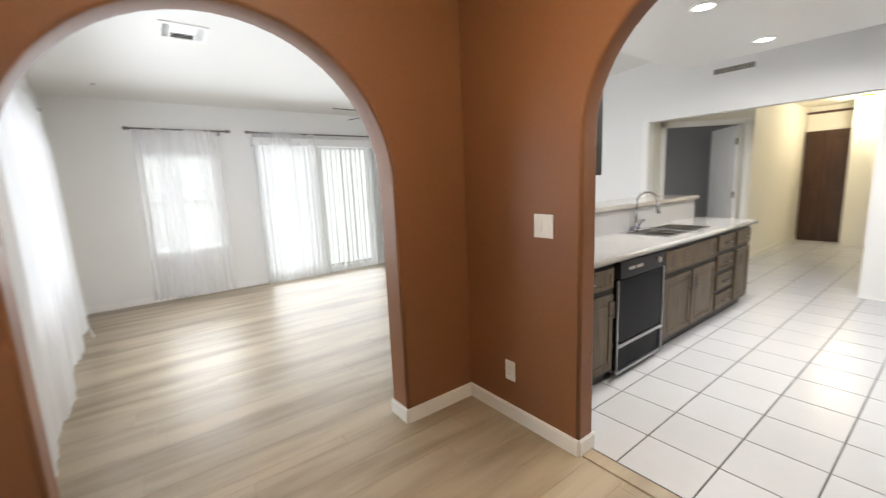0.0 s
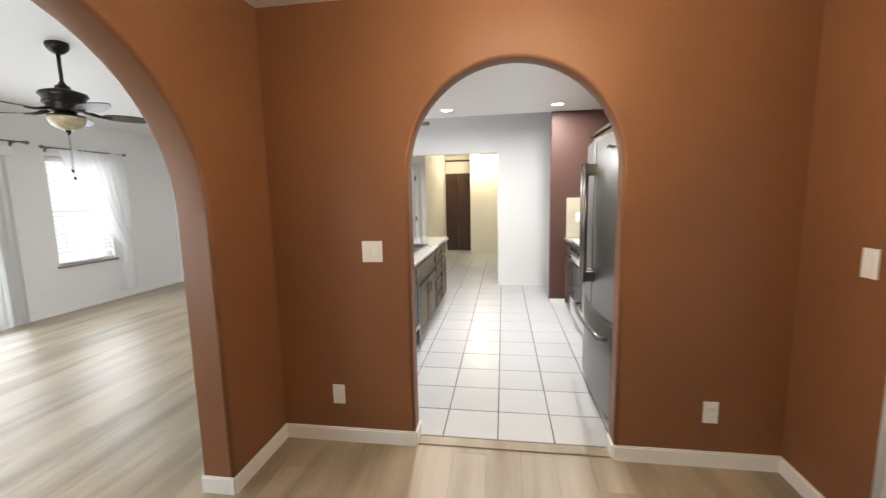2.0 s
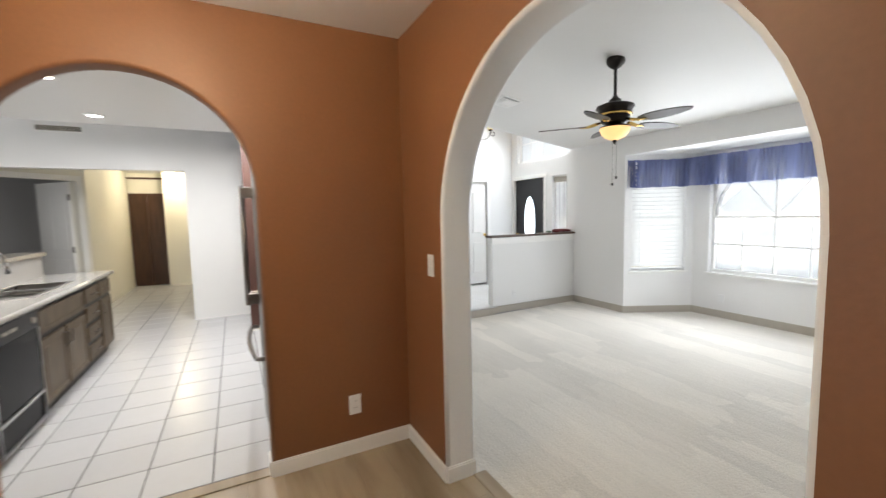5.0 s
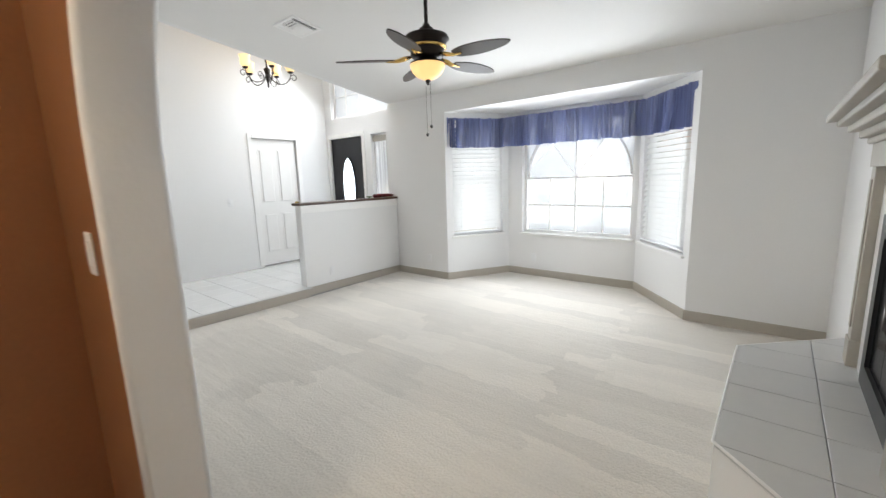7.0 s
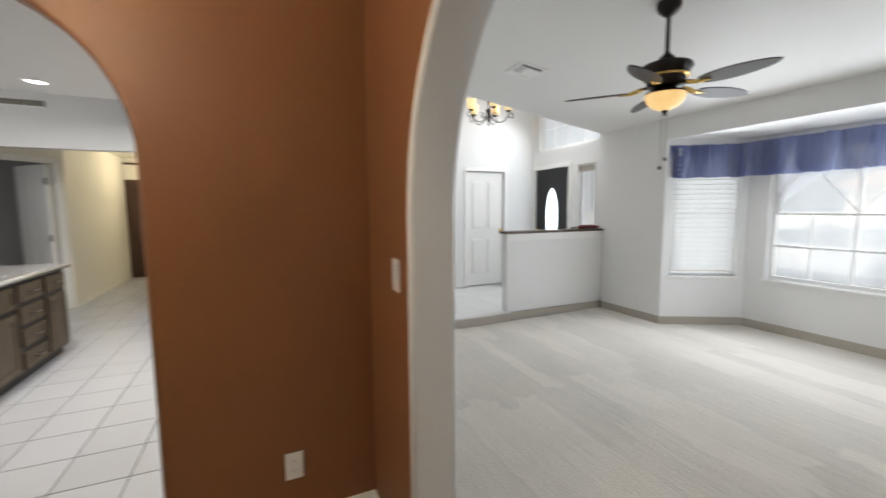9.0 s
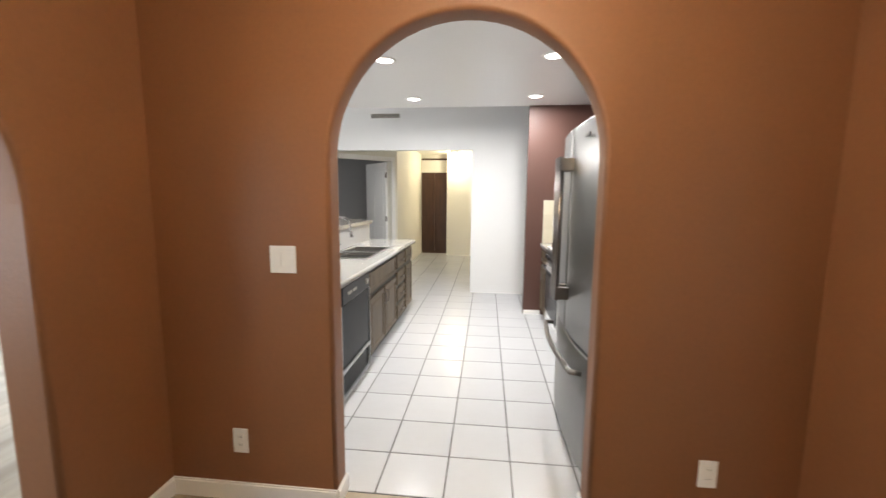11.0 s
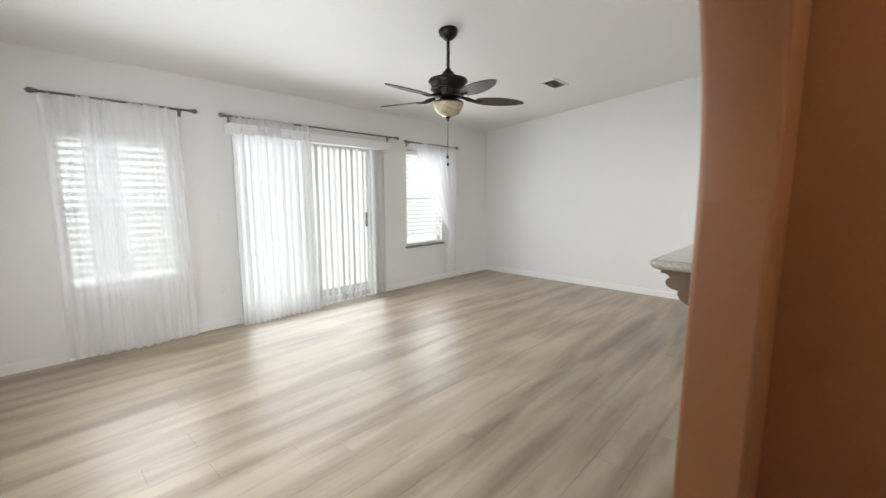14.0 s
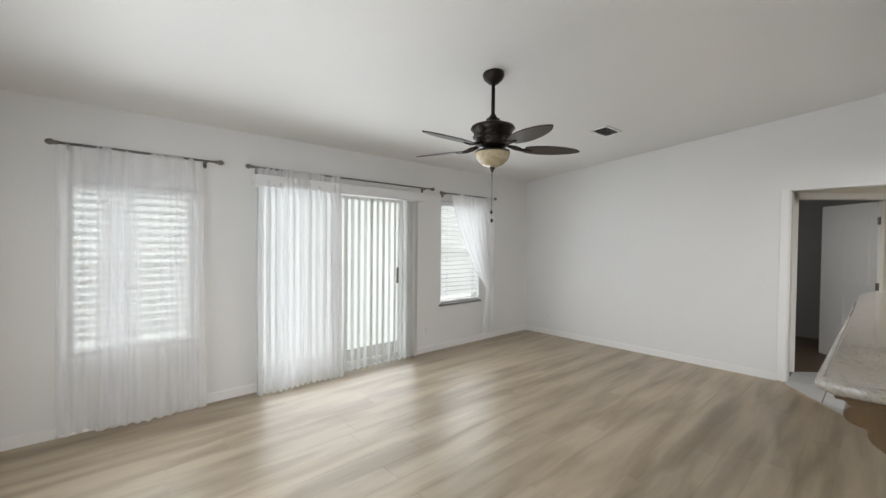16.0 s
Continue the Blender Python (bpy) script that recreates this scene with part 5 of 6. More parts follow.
for q in ((0.1, 0.36, 0.2, 0.85), (0.43, 0.69, 0.2, 0.85), (0.1, 0.36, 1.0, 1.85), (0.43, 0.69, 1.0, 1.85)):
    box(q[0], q[1], 0.035, 0.041, q[2], q[3], bm, bevel=0.003, segs=1)
part("door_leaf", turned(bm, OD), TRIM, gd)
for z in (0.25, 1.0, 1.78):
    part("hinge", turned(box(-0.012, 0.006, 0.02, 0.045, z - 0.045, z + 0.045), OD), NICKEL, gd)

# ---- fireplace ----
hb = [(-0.5, -3.60), (0.01, -3.09), (0.01, -2.0), (-0.5, -1.49)]
HZ = 0.30
hearth = thing("hearth", (-0.25, -2.6, -0.13), "raised pale tiled hearth with angled corners", "hearth")
part("hearth_base", prism(hb, -0.13, HZ - 0.022), TRIM, hearth)
part("edge_strip", tube([(-0.49, -3.593, HZ - 0.004), (0.013, -3.093, HZ - 0.004), (0.013, -1.997, HZ - 0.004), (-0.49, -1.494, HZ - 0.004)], 0.006, 6), TRIM, hearth)
shared = {}
for ix in range(2):
    for k in range(8):
        x1 = 0.01 - 0.33 * ix
        x0 = x1 - (0.33 if ix == 0 else 0.18)
        y0 = -3.67 + 0.285 * k - 0.02
        poly = [(x0 + 0.002, y0 + 0.002), (x1 - 0.002, y0 + 0.002), (x1 - 0.002, y0 + 0.283), (x0 + 0.002, y0 + 0.283)]
        poly = clip(clip(poly, 1, -1, 3.10), 1, 1, -1.99)
        if len(poly) > 2 and area_of(poly) > 0.002:
            piece("tile", poly, HZ - 0.028, HZ, HEARTHTILE, hearth, shared).matrix_parent_inverse = hearth.matrix_basis.inverted()
fp = thing("fireplace", (-0.5, -2.6, HZ), "grey painted fireplace mantel with black firebox", "fireplace")
bm = box(-0.50, -0.482, -3.12, -2.93, HZ, 1.31)
box(-0.50, -0.482, -2.27, -2.08, HZ, 1.31, bm)
box(-0.50, -0.482, -2.93, -2.27, 1.10, 1.31, bm)
part("tile_surround", bm, TRIM, fp, "white tiled surround")
bm = box(-0.50, -0.472, -2.93, -2.85, HZ, 1.10)
box(-0.50, -0.472, -2.35, -2.27, HZ, 1.10, bm)
box(-0.50, -0.472, -2.85, -2.35, 1.0, 1.10, bm)
box(-0.50, -0.472, -2.85, -2.35, HZ, 0.40, bm)
part("firebox_frame", bm, BLACKMETAL, fp, "black metal firebox frame")
for y0, y1, yp in ((-2.85, -2.603, -2.63), (-2.597, -2.35, -2.57)):
    fg = part("glass_door", box(-0.498, -0.488, y0, y1, 0.40, 1.0), BLACKGLASS, fp, "dark glass door")
    part("door_pull", tube([(-0.478, yp, 0.65), (-0.478, yp, 0.75)], 0.006, 8), NICKEL, fg)
part("louvre", join(box(-0.474, -0.467, -2.84, -2.36, 1.03, 1.04), box(-0.474, -0.467, -2.84, -2.36, 1.06, 1.07)), NICKEL, fp)
for y0, y1 in ((-3.20, -3.10), (-2.10, -2.0)):
    leg = part("leg", box(-0.5, -0.445, y0, y1, HZ, 1.31, bevel=0.004), GREYTRIM, fp)
    part("plinth", box(-0.5, -0.438, y0 - 0.008, y1 + 0.008, HZ, HZ + 0.14, bevel=0.004), GREYTRIM, leg)
    part("moulding", box(-0.447, -0.438, y0 + 0.03, y1 - 0.03, HZ + 0.2, 1.25, bevel=0.003), GREYTRIM, leg)
part("frieze", box(-0.5, -0.435, -3.20, -2.0, 1.31, 1.42, bevel=0.004), GREYTRIM, fp)
for z0, z1, out in ((1.42, 1.45, 0.02), (1.45, 1.485, 0.05), (1.485, 1.52, 0.09), (1.52, 1.55, 0.13)):
    part("crown_moulding", box(-0.5, -0.435 + out, -3.20 - out, -2.0 + out, z0, z1, bevel=0.008), GREYTRIM, fp)
part("shelf", box(-0.5, -0.265, -3.39, -1.81, 1.55, 1.585, bevel=0.006), GREYTRIM, fp)

# ---- kitchen ----
def panelled(w, h, t=0.02):
    """A cabinet front with a sunk field, local x 0..w, z 0..h, front at y = -t."""
    bm = box(0, w, -t, 0, 0, h, bevel=0.003, segs=1)
    face = min((f for f in bm.faces), key=lambda f: f.calc_center_median().y)
    r = min(0.055, w * 0.22, h * 0.28)
    bmesh.ops.inset_individual(bm, faces=[face], thickness=r, depth=0)
    bmesh.ops.inset_individual(bm, faces=[face], thickness=0.006, depth=-0.007)
    if min(w, h) > 0.2:
        bmesh.ops.inset_individual(bm, faces=[face], thickness=0.02, depth=0.0)
        bmesh.ops.inset_individual(bm, faces=[face], thickness=0.012, depth=0.005)
    return bm


def bar_pull(M, x, z, upright, parent):
    L = 0.05
    a, b = ((x, -0.02, z - L), (x, -0.02, z + L)) if upright else ((x - L, -0.02, z), (x + L, -0.02, z))
    m = [((p[0], -0.046, p[2])) for p in (a, b)]
    q = tube([a, m[0], m[1], b], 0.0055, 8)
    return part("handle", turned(q, M), NICKEL, parent, "dark nickel pull handle")


def base_cabinet(M, w, d, fronts, label, wood=CAB, top=0.83, name="base_cabinet", ends=True):
    """fronts: (kind, x0, x1, z0, z1, side) with kind door, drawer or panel."""
    ob = thing(name, M, label, "cabinet", "kitchen base cabinets")
    # the near-black body paints the shade in the gaps and under the fronts
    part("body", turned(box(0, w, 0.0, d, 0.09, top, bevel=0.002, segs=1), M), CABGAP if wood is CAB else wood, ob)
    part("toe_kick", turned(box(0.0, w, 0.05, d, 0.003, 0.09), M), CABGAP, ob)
    for kind, x0, x1, z0, z1, side in fronts:
        x0, x1, z0, z1 = x0 + 0.008, x1 - 0.008, z0 + 0.006, z1 - 0.006
        f = part("door" if kind == "door" else "drawer" if kind == "drawer" else "false_front",
                 turned(panelled(x1 - x0, z1 - z0), M @ Matrix.Translation((x0, 0, z0))), wood, ob)
        if kind == "door":
            bar_pull(M, x0 + 0.035 if side < 0 else x1 - 0.035, z1 - 0.09, True, f)
        elif kind == "drawer":
            bar_pull(M, (x0 + x1) / 2, (z0 + z1) / 2, False, f)
    return ob


P = lambda x: Matrix.Translation((x, 1.68, 0))
base_cabinet(P(1.84), 0.655, 0.52, [("drawer", 0.02, 0.635, 0.66, 0.80, 0), ("door", 0.02, 0.32, 0.11, 0.63, 1), ("door", 0.335, 0.635, 0.11, 0.63, 1)], "weathered grey-brown wooden base cabinet with drawer and doors")
base_cabinet(P(3.145), 1.0, 0.52, [("panel", 0.02, 0.98, 0.62, 0.80, 0), ("door", 0.02, 0.495, 0.11, 0.59, 1), ("door", 0.505, 0.98, 0.11, 0.59, -1)], "weathered grey-brown wooden sink cabinet with two doors")
base_cabinet(P(4.15), 0.44, 0.52, [("drawer", 0.02, 0.42, z, z + 0.15, 0) for z in (0.11, 0.29, 0.47, 0.65)], "weathered grey-brown wooden cabinet with four drawers")
base_cabinet(P(4.595), 0.42, 0.52, [("drawer", 0.02, 0.40, 0.65, 0.80, 0), ("door", 0.02, 0.40, 0.11, 0.62, -1)], "weathered grey-brown wooden end cabinet with drawer and door")
# dishwasher
dw = thing("dishwasher", (2.82, 1.70, 0), "black dishwasher with chrome trim under the counter", "dishwasher")
part("tub", box(2.505, 3.135, 1.70, 2.18, 0.05, 0.825), BLACK, dw)
dd = part("door", box(2.52, 3.12, 1.655, 1.70, 0.27, 0.70, bevel=0.006), BLACKGLASS, dw)
part("control_panel", box(2.52, 3.12, 1.645, 1.70, 0.705, 0.82, bevel=0.006), BLACK, dw)
part("dial", turned(lathe([(0, 0), (0.022, 0), (0.02, 0.012), (0, 0.014)], 18), pose(3.03, 1.645, 0.765, 90)), GREYTRIM, dw)
part("button_row", join(box(2.62, 2.70, 1.642, 1.646, 0.755, 0.775), box(2.72, 2.80, 1.642, 1.646, 0.755, 0.775)), GREYTRIM, dw)
part("lower_panel", box(2.52, 3.12, 1.665, 1.70, 0.075, 0.235, bevel=0.004), BLACKGLASS, dw)
bm = box(2.52, 3.12, 1.65, 1.66, 0.24, 0.262)
box(2.505, 2.518, 1.65, 1.66, 0.06, 0.70, bm)
box(3.122, 3.135, 1.65, 1.66, 0.06, 0.70, bm)
box(2.52, 3.12, 1.655, 1.665, 0.055, 0.072, bm)
part("chrome_trim", bm, SINKSTEEL, dw, "bright metal trim strips")
# counter with sink cut-out
counter = thing("countertop", (3.4, 1.93, 0.87), "pale speckled stone countertop with sink cut-out", "countertop")
bm = bmesh.new()
xs, ys = [1.835, 3.42, 4.22, 5.07], [1.64, 1.755, 2.13, 2.2]
for i in range(3):
    for k in range(3):
        if (i, k) == (1, 1):
            continue
        box(xs[i], xs[i + 1], ys[k], ys[k + 1], 0.83, 0.87, bm)
bmesh.ops.remove_doubles(bm, verts=bm.verts, dist=1e-4)
seen = {}
for f in bm.faces:
    seen.setdefault(tuple(round(c, 4) for c in f.calc_center_median()), []).append(f)
bmesh.ops.delete(bm, geom=[f for fs in seen.values() if len(fs) > 1 for f in fs], context="FACES_ONLY")
part("slab", bm, STONE, counter)
part("front_edge", tube([(1.84, 1.643, 0.85), (5.05, 1.643, 0.85), (5.068, 1.66, 0.85), (5.068, 2.19, 0.85)], 0.02, 8), STONE, counter)
part("upstand", box(1.835, 4.98, 2.185, 2.2, 0.87, 1.07), surface("grey_upstand_tile", (0.36, 0.35, 0.34), 0.3, 0.08, 4, 40, 0.02), counter)
sink = thing("kitchen_sink", (3.82, 1.94, 0.87), "double bowl stainless steel drop-in sink", "sink")
for x0, x1 in ((3.43, 3.80), (3.84, 4.21)):
    bm = box(x0, x1, 1.765, 2.12, 0.68, 0.872, bevel=0.03, segs=3)
    bmesh.ops.delete(bm, geom=[f for f in bm.faces if f.calc_center_median().z > 0.845], context="FACES")
    for f in bm.faces:
        f.normal_flip()
        f.smooth = True
    b_ = part("bowl", bm, SINKSTEEL, sink)
    part("drain", lathe([(0, 0.684), (0.035, 0.684), (0.04, 0.682), (0, 0.682)], 16, Matrix.Translation(((x0 + x1) / 2, 1.95, 0))), NICKEL, b_)
part("rim", join(join(box(3.41, 4.23, 1.745, 1.775, 0.87, 0.876, bevel=0.002), box(3.41, 4.23, 2.11, 2.14, 0.87, 0.876, bevel=0.002)),
     join(box(3.41, 3.44, 1.775, 2.11, 0.87, 0.8757), join(box(4.20, 4.23, 1.775, 2.11, 0.87, 0.8757), box(3.795, 3.845, 1.775, 2.11, 0.868, 0.8755)))), SINKSTEEL, sink)
fc = thing("kitchen_faucet", (3.62, 2.12, 0.87), "chrome gooseneck pull-down kitchen faucet", "faucet")
part("spout", tube([(3.60, 2.12, 0.876), (3.60, 2.12, 1.12)] + [(3.60 + 0.085 * (1 - math.cos(t)), 2.12 - 0.05 * (1 - math.cos(t)), 1.12 + 0.09 * math.sin(t)) for t in arc(0, math.pi, 12)][1:] + [(3.775, 2.015, 1.08)], 0.012, 10), CHROME, fc)
part("spray_head", tube([(3.772, 2.018, 1.11), (3.785, 2.012, 1.02)], [0.014, 0.018], 10), CHROME, fc)
part("base", lathe([(0, 0.874), (0.03, 0.874), (0.028, 0.885), (0.02, 0.90), (0.02, 0.95), (0, 0.95)], 16, Matrix.Translation((3.60, 2.12, 0))), CHROME, fc)
part("lever", tube([(3.62, 2.11, 0.93), (3.68, 2.08, 0.965)], 0.006, 8), CHROME, fc)
sd = thing("soap_pump", (3.72, 2.14, 0.87), "small chrome soap pump behind the sink", "soap pump")
part("stem", tube([(3.72, 2.145, 0.874), (3.72, 2.145, 0.96), (3.72, 2.10, 0.965)], 0.007, 8), CHROME, sd)
tagged(part("dish_sponge", box(3.64, 3.72, 2.15, 2.18, 0.872, 0.905, bevel=0.008), surface("blue_sponge", (0.05, 0.07, 0.3), 0.9)), "small blue dish sponge beside the faucet", "sponge")
# raised bar
pony = struct(part("bar_wall", box(1.83, 5.0, 2.2, 2.32, 0.0, 1.072), WHITE), "white half wall under the raised bar", "wall")
bar = thing("bar_counter", (3.4, 2.42, 1.06), "speckled brown stone bar top with rounded edge", "bar counter")
nose = [(1.85, 2.30), (1.84, 2.595), (1.865, 2.62), (4.9, 2.62)] + [(4.9 + 0.14 * math.sin(t), 2.48 + 0.14 * math.cos(t)) for t in arc(0, math.pi / 2, 8)][1:] + [(5.04, 2.20)]
part("rounded_edge", tube([(x, y, 1.092) for x, y in nose], 0.0205, 10), BARSTONE, bar, "rounded brown stone edge")
bm = prism(nose + [(5.03, 2.165), (1.85, 2.165)], 1.072, 1.112)
bmesh.ops.bevel(bm, geom=[e for e in bm.edges if abs(e.verts[0].co.z - e.verts[1].co.z) < 1e-5], offset=0.003, segments=2, affect="EDGES")
part("slab", bm, BARSTONE, bar)
for x in (1.94, 3.4, 4.8):
    cb = thing("bar_corbel", (x, 2.33, 1.072), "honey oak scrolled corbel under the bar", "corbel", "bar corbels")
    line = [(0, 0), (0.28, 0), (0.285, -0.03), (0.27, -0.05)] + [(0.245 + 0.04 * math.cos(t), -0.085 + 0.04 * math.sin(t)) for t in arc(1.2, -1.4, 6)] + \
           [(0.23 - 0.16 * u + 0.03 * math.sin(u * 6), -0.13 - 0.20 * u) for u in arc(0, 1, 8)] + [(0.05, -0.38), (0.0, -0.40)]
    line = [(d * 0.9, h * 0.7) for d, h in line]
    bm = prism(line, -0.045, 0.045)
    turned(bm, Matrix.Translation((x, 2.325, 1.07)) @ Matrix(((0, 0, 1, 0), (1, 0, 0, 0), (0, 1, 0, 0), (0, 0, 0, 1))))
    bmesh.ops.recalc_face_normals(bm, faces=bm.faces)
    part("bracket", bm, OAK, cb)
    part("cap", box(x - 0.06, x + 0.06, 2.322, 2.60, 1.05, 1.072, bevel=0.004), OAK, cb)
# wall cabinet beside the arch
uc = thing("wall_cabinet", (1.83, 1.9, 1.37), "dark brown wooden wall cabinet beside the arch", "cabinet", "kitchen wall cabinets")
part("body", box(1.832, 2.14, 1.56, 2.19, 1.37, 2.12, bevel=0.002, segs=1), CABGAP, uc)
UM = Matrix.Translation((2.14, 1.57, 1.38)) @ pose(0, 0, 0, 0, 0, 90)
for k in range(2):
    f = part("door", turned(panelled(0.30, 0.73), UM @ Matrix.Translation((0.31 * k, 0, 0))), CAB, uc)
    bar_pull(UM, 0.27 if k == 0 else 0.345, 0.08, True, f)

# stove wall
Q = lambda x: Matrix.Translation((x, 0.08, 0)) @ pose(0, 0, 0, 0, 0, 180)
base_cabinet(Q(3.55), 0.60, 0.58, [("drawer", 0.02, 0.58, 0.66, 0.80, 0), ("door", 0.02, 0.58, 0.11, 0.63, 1)], "brown wooden base cabinet between fridge and stove")
base_cabinet(Q(4.925), 0.585, 0.58, [("drawer", 0.02, 0.56, 0.66, 0.80, 0), ("door", 0.02, 0.285, 0.11, 0.63, 1), ("door", 0.295, 0.56, 0.11, 0.63, -1)], "brown wooden base cabinet beside the stove")
for x0, x1 in ((2.94, 3.553), (4.337, 4.925)):
    tagged(part("stove_countertop", box(x0, x1, -0.505, 0.11, 0.832, 0.87, bevel=0.006), STONE), "pale speckled stone counter beside the stove", "countertop")
st = thing("gas_range", (3.945, 0.1, 0), "white gas range with black oven door and grates", "stove")
part("body", box(3.56, 4.33, -0.50, 0.09, 0.05, 0.885, bevel=0.004), ENAMEL, st)
part("cooktop", box(3.557, 4.333, -0.50, 0.115, 0.885, 0.905, bevel=0.006), ENAMEL, st)
od = part("oven_door", box(3.565, 4.325, 0.09, 0.125, 0.24, 0.74, bevel=0.006), ENAMEL, st)
part("oven_window", box(3.60, 4.29, 0.123, 0.130, 0.27, 0.68, bevel=0.003), BLACKGLASS, od)
part("oven_handle", tube([(3.62, 0.128, 0.71), (3.62, 0.165, 0.715), (4.27, 0.165, 0.715), (4.27, 0.128, 0.71)], 0.011, 8), BLACK, od)
part("control_panel", box(3.565, 4.325, 0.09, 0.12, 0.75, 0.88, bevel=0.006), BLACK, st)
for k in range(5):
    part("knob", lathe([(0, 0), (0.022, 0), (0.018, 0.022), (0, 0.024)], 14, pose(3.65 + 0.15 * k, 0.12, 0.815, -90)), BLACK, st)
part("drawer", box(3.565, 4.325, 0.09, 0.118, 0.06, 0.225, bevel=0.006), ENAMEL, st)
for gx in (3.75, 4.14):
    for gy in (-0.33, -0.08):
        g = part("burner", lathe([(0, 0.905), (0.045, 0.905), (0.045, 0.918), (0.03, 0.924), (0, 0.924)], 16, Matrix.Translation((gx, gy, 0))), BLACK, st)
        gr = box(gx - 0.11, gx + 0.11, gy - 0.005, gy + 0.005, 0.926, 0.936)
        box(gx - 0.005, gx + 0.005, gy - 0.11, gy + 0.11, 0.926, 0.936, gr)
        for a, b in ((-0.105, -0.105), (0.105, -0.105), (-0.105, 0.105), (0.105, 0.105)):
            tube([(gx + a * 0.98, gy, 0.906), (gx + a, gy, 0.93)], 0.005, 5, gr)
        part("grate", gr, BLACKMETAL, g)
mw = thing("microwave", (3.945, -0.3, 1.4), "dark microwave hung over the gas range", "microwave")
part("body", box(3.56, 4.33, -0.505, -0.15, 1.40, 1.78, bevel=0.004), NICKEL, mw)
part("door", box(3.75, 4.325, -0.15, -0.125, 1.41, 1.77, bevel=0.006), BLACKGLASS, mw)
part("control_panel", box(3.565, 3.745, -0.15, -0.128, 1.41, 1.77, bevel=0.004), BLACK, mw)
part("handle", tube([(3.77, -0.12, 1.45), (3.77, -0.09, 1.46), (3.77, -0.09, 1.72), (3.77, -0.12, 1.73)], 0.009, 8), NICKEL, mw)


def upper(x0, x1, z0, z1, n, wood, label, y=-0.2):
    ob = thing("wall_cabinet", (x0, -0.5, z0), label, "cabinet", "kitchen wall cabinets")
    part("body", box(x0, x1, -0.505, y, z0, z1, bevel=0.002, segs=1), wood, ob)
    M = Matrix.Translation((x1, y, z0)) @ pose(0, 0, 0, 0, 0, 180)
    w = (x1 - x0 - 0.02) / n
    for k in range(n):
        f = part("door", turned(panelled(w - 0.01, z1 - z0 - 0.02), M @ Matrix.Translation((0.015 + w * k, 0, 0.01))), wood, ob)
        bar_pull(M, 0.015 + w * k + (w - 0.05 if k % 2 == 0 else 0.04), 0.08, True, f)
    part("crown", box(x0 - 0.005, x1 + 0.02, -0.505, y + 0.045, z1, z1 + 0.04, bevel=0.008), CABGAP, ob)
    return ob


upper(4.335, 4.80, 1.37, 2.08, 1, OAK, "honey brown wooden wall cabinet beside the microwave")
upper(3.56, 4.33, 1.785, 2.08, 2, OAK, "short honey brown cabinet over the microwave")
upper(2.95, 3.555, 1.37, 2.08, 2, OAK, "honey brown wooden wall cabinet beside the fridge")
upper(1.86, 2.945, 1.84, 2.08, 2, OAK, "short honey brown cabinet over the fridge", -0.1)
# backsplash tiles
bs_ = struct(part("backsplash", box(4.924, 4.93, -0.505, 0.09, 0.872, 1.375), surface("pale_grout", (0.5, 0.47, 0.4), 0.8)), "cream tile backsplash", "backsplash")
bs2 = struct(part("backsplash", box(2.945, 4.92, -0.51, -0.506, 0.872, 1.375), MATS["pale_grout"]), "cream tile backsplash", "backsplash")
for k in range(3):
    for i in range(4):
        y0 = 0.09 - 0.165 * (i + 1)
        piece_bm = box(4.919, 4.926, max(y0, -0.5) + 0.002, y0 + 0.163, 0.874 + 0.167 * k, 0.874 + 0.167 * k + 0.163, bevel=0.0015, segs=1)
        part("tile", piece_bm, SPLASH, bs_)
    for i in range(12):
        x1 = 4.92 - 0.165 * i
        part("tile", box(max(x1 - 0.163, 2.946), x1, -0.508, -0.501, 0.874 + 0.167 * k, 0.874 + 0.167 * k + 0.163, bevel=0.0015, segs=1), SPLASH, bs2)
part("accent_tile", turned(box(-0.004, 0.004, -0.02, 0.02, -0.02, 0.02, bevel=0.001, segs=1), Matrix.Translation((4.917, -0.225, 1.04)) @ pose(0, 0, 0, 45)), BRONZE, bs_, "small dark diamond accent")

# refrigerator
fr = thing("refrigerator", (2.4, -0.1, 0), "stainless steel French-door refrigerator with bottom freezer", "refrigerator")
part("cabinet", box(1.90, 2.88, -0.48, 0.17, 0.02, 1.76, bevel=0.005), BLACK, fr)


def bowed(x0, x1, z0, z1, name):
    """A door front with a gentle outward bow across its width of the whole fridge."""
    bm = bmesh.new()
    n = 10
    cols = []
    for k in range(n + 1):
        x = x0 + (x1 - x0) * k / n
        y = 0.245 + 0.045 * (1 - ((x - 2.39) / 0.49) ** 2)
        cols.append([bm.verts.new((x, yy, z)) for yy, z in ((0.178, z0), (y - 0.006, z0), (y, z0 + 0.006), (y, z1 - 0.006), (y - 0.006, z1), (0.178, z1))])
    for a, b in zip(cols, cols[1:]):
        for k in range(6):
            f = bm.faces.new((a[k], a[(k + 1) % 6], b[(k + 1) % 6], b[k]))
            f.smooth = k == 2
    bm.faces.new(cols[0][::-1])
    bm.faces.new(cols[-1])
    bmesh.ops.recalc_face_normals(bm, faces=bm.faces)
    return part(name, bm, STEEL, fr)


for x0, x1, hx in ((1.905, 2.387, 2.345), (2.393, 2.875, 2.435)):
    d_ = bowed(x0, x1, 0.665, 1.775, "door")
    part("handle", tube([(hx, 0.355, 0.84), (hx, 0.355, 1.62)], 0.0155, 10), NICKEL, d_, "dark nickel bar handle")
    for z in (0.88, 1.58):
        part("handle_post", box(hx - 0.016, hx + 0.016, 0.28, 0.362, z - 0.035, z + 0.035, bevel=0.005), NICKEL, d_)
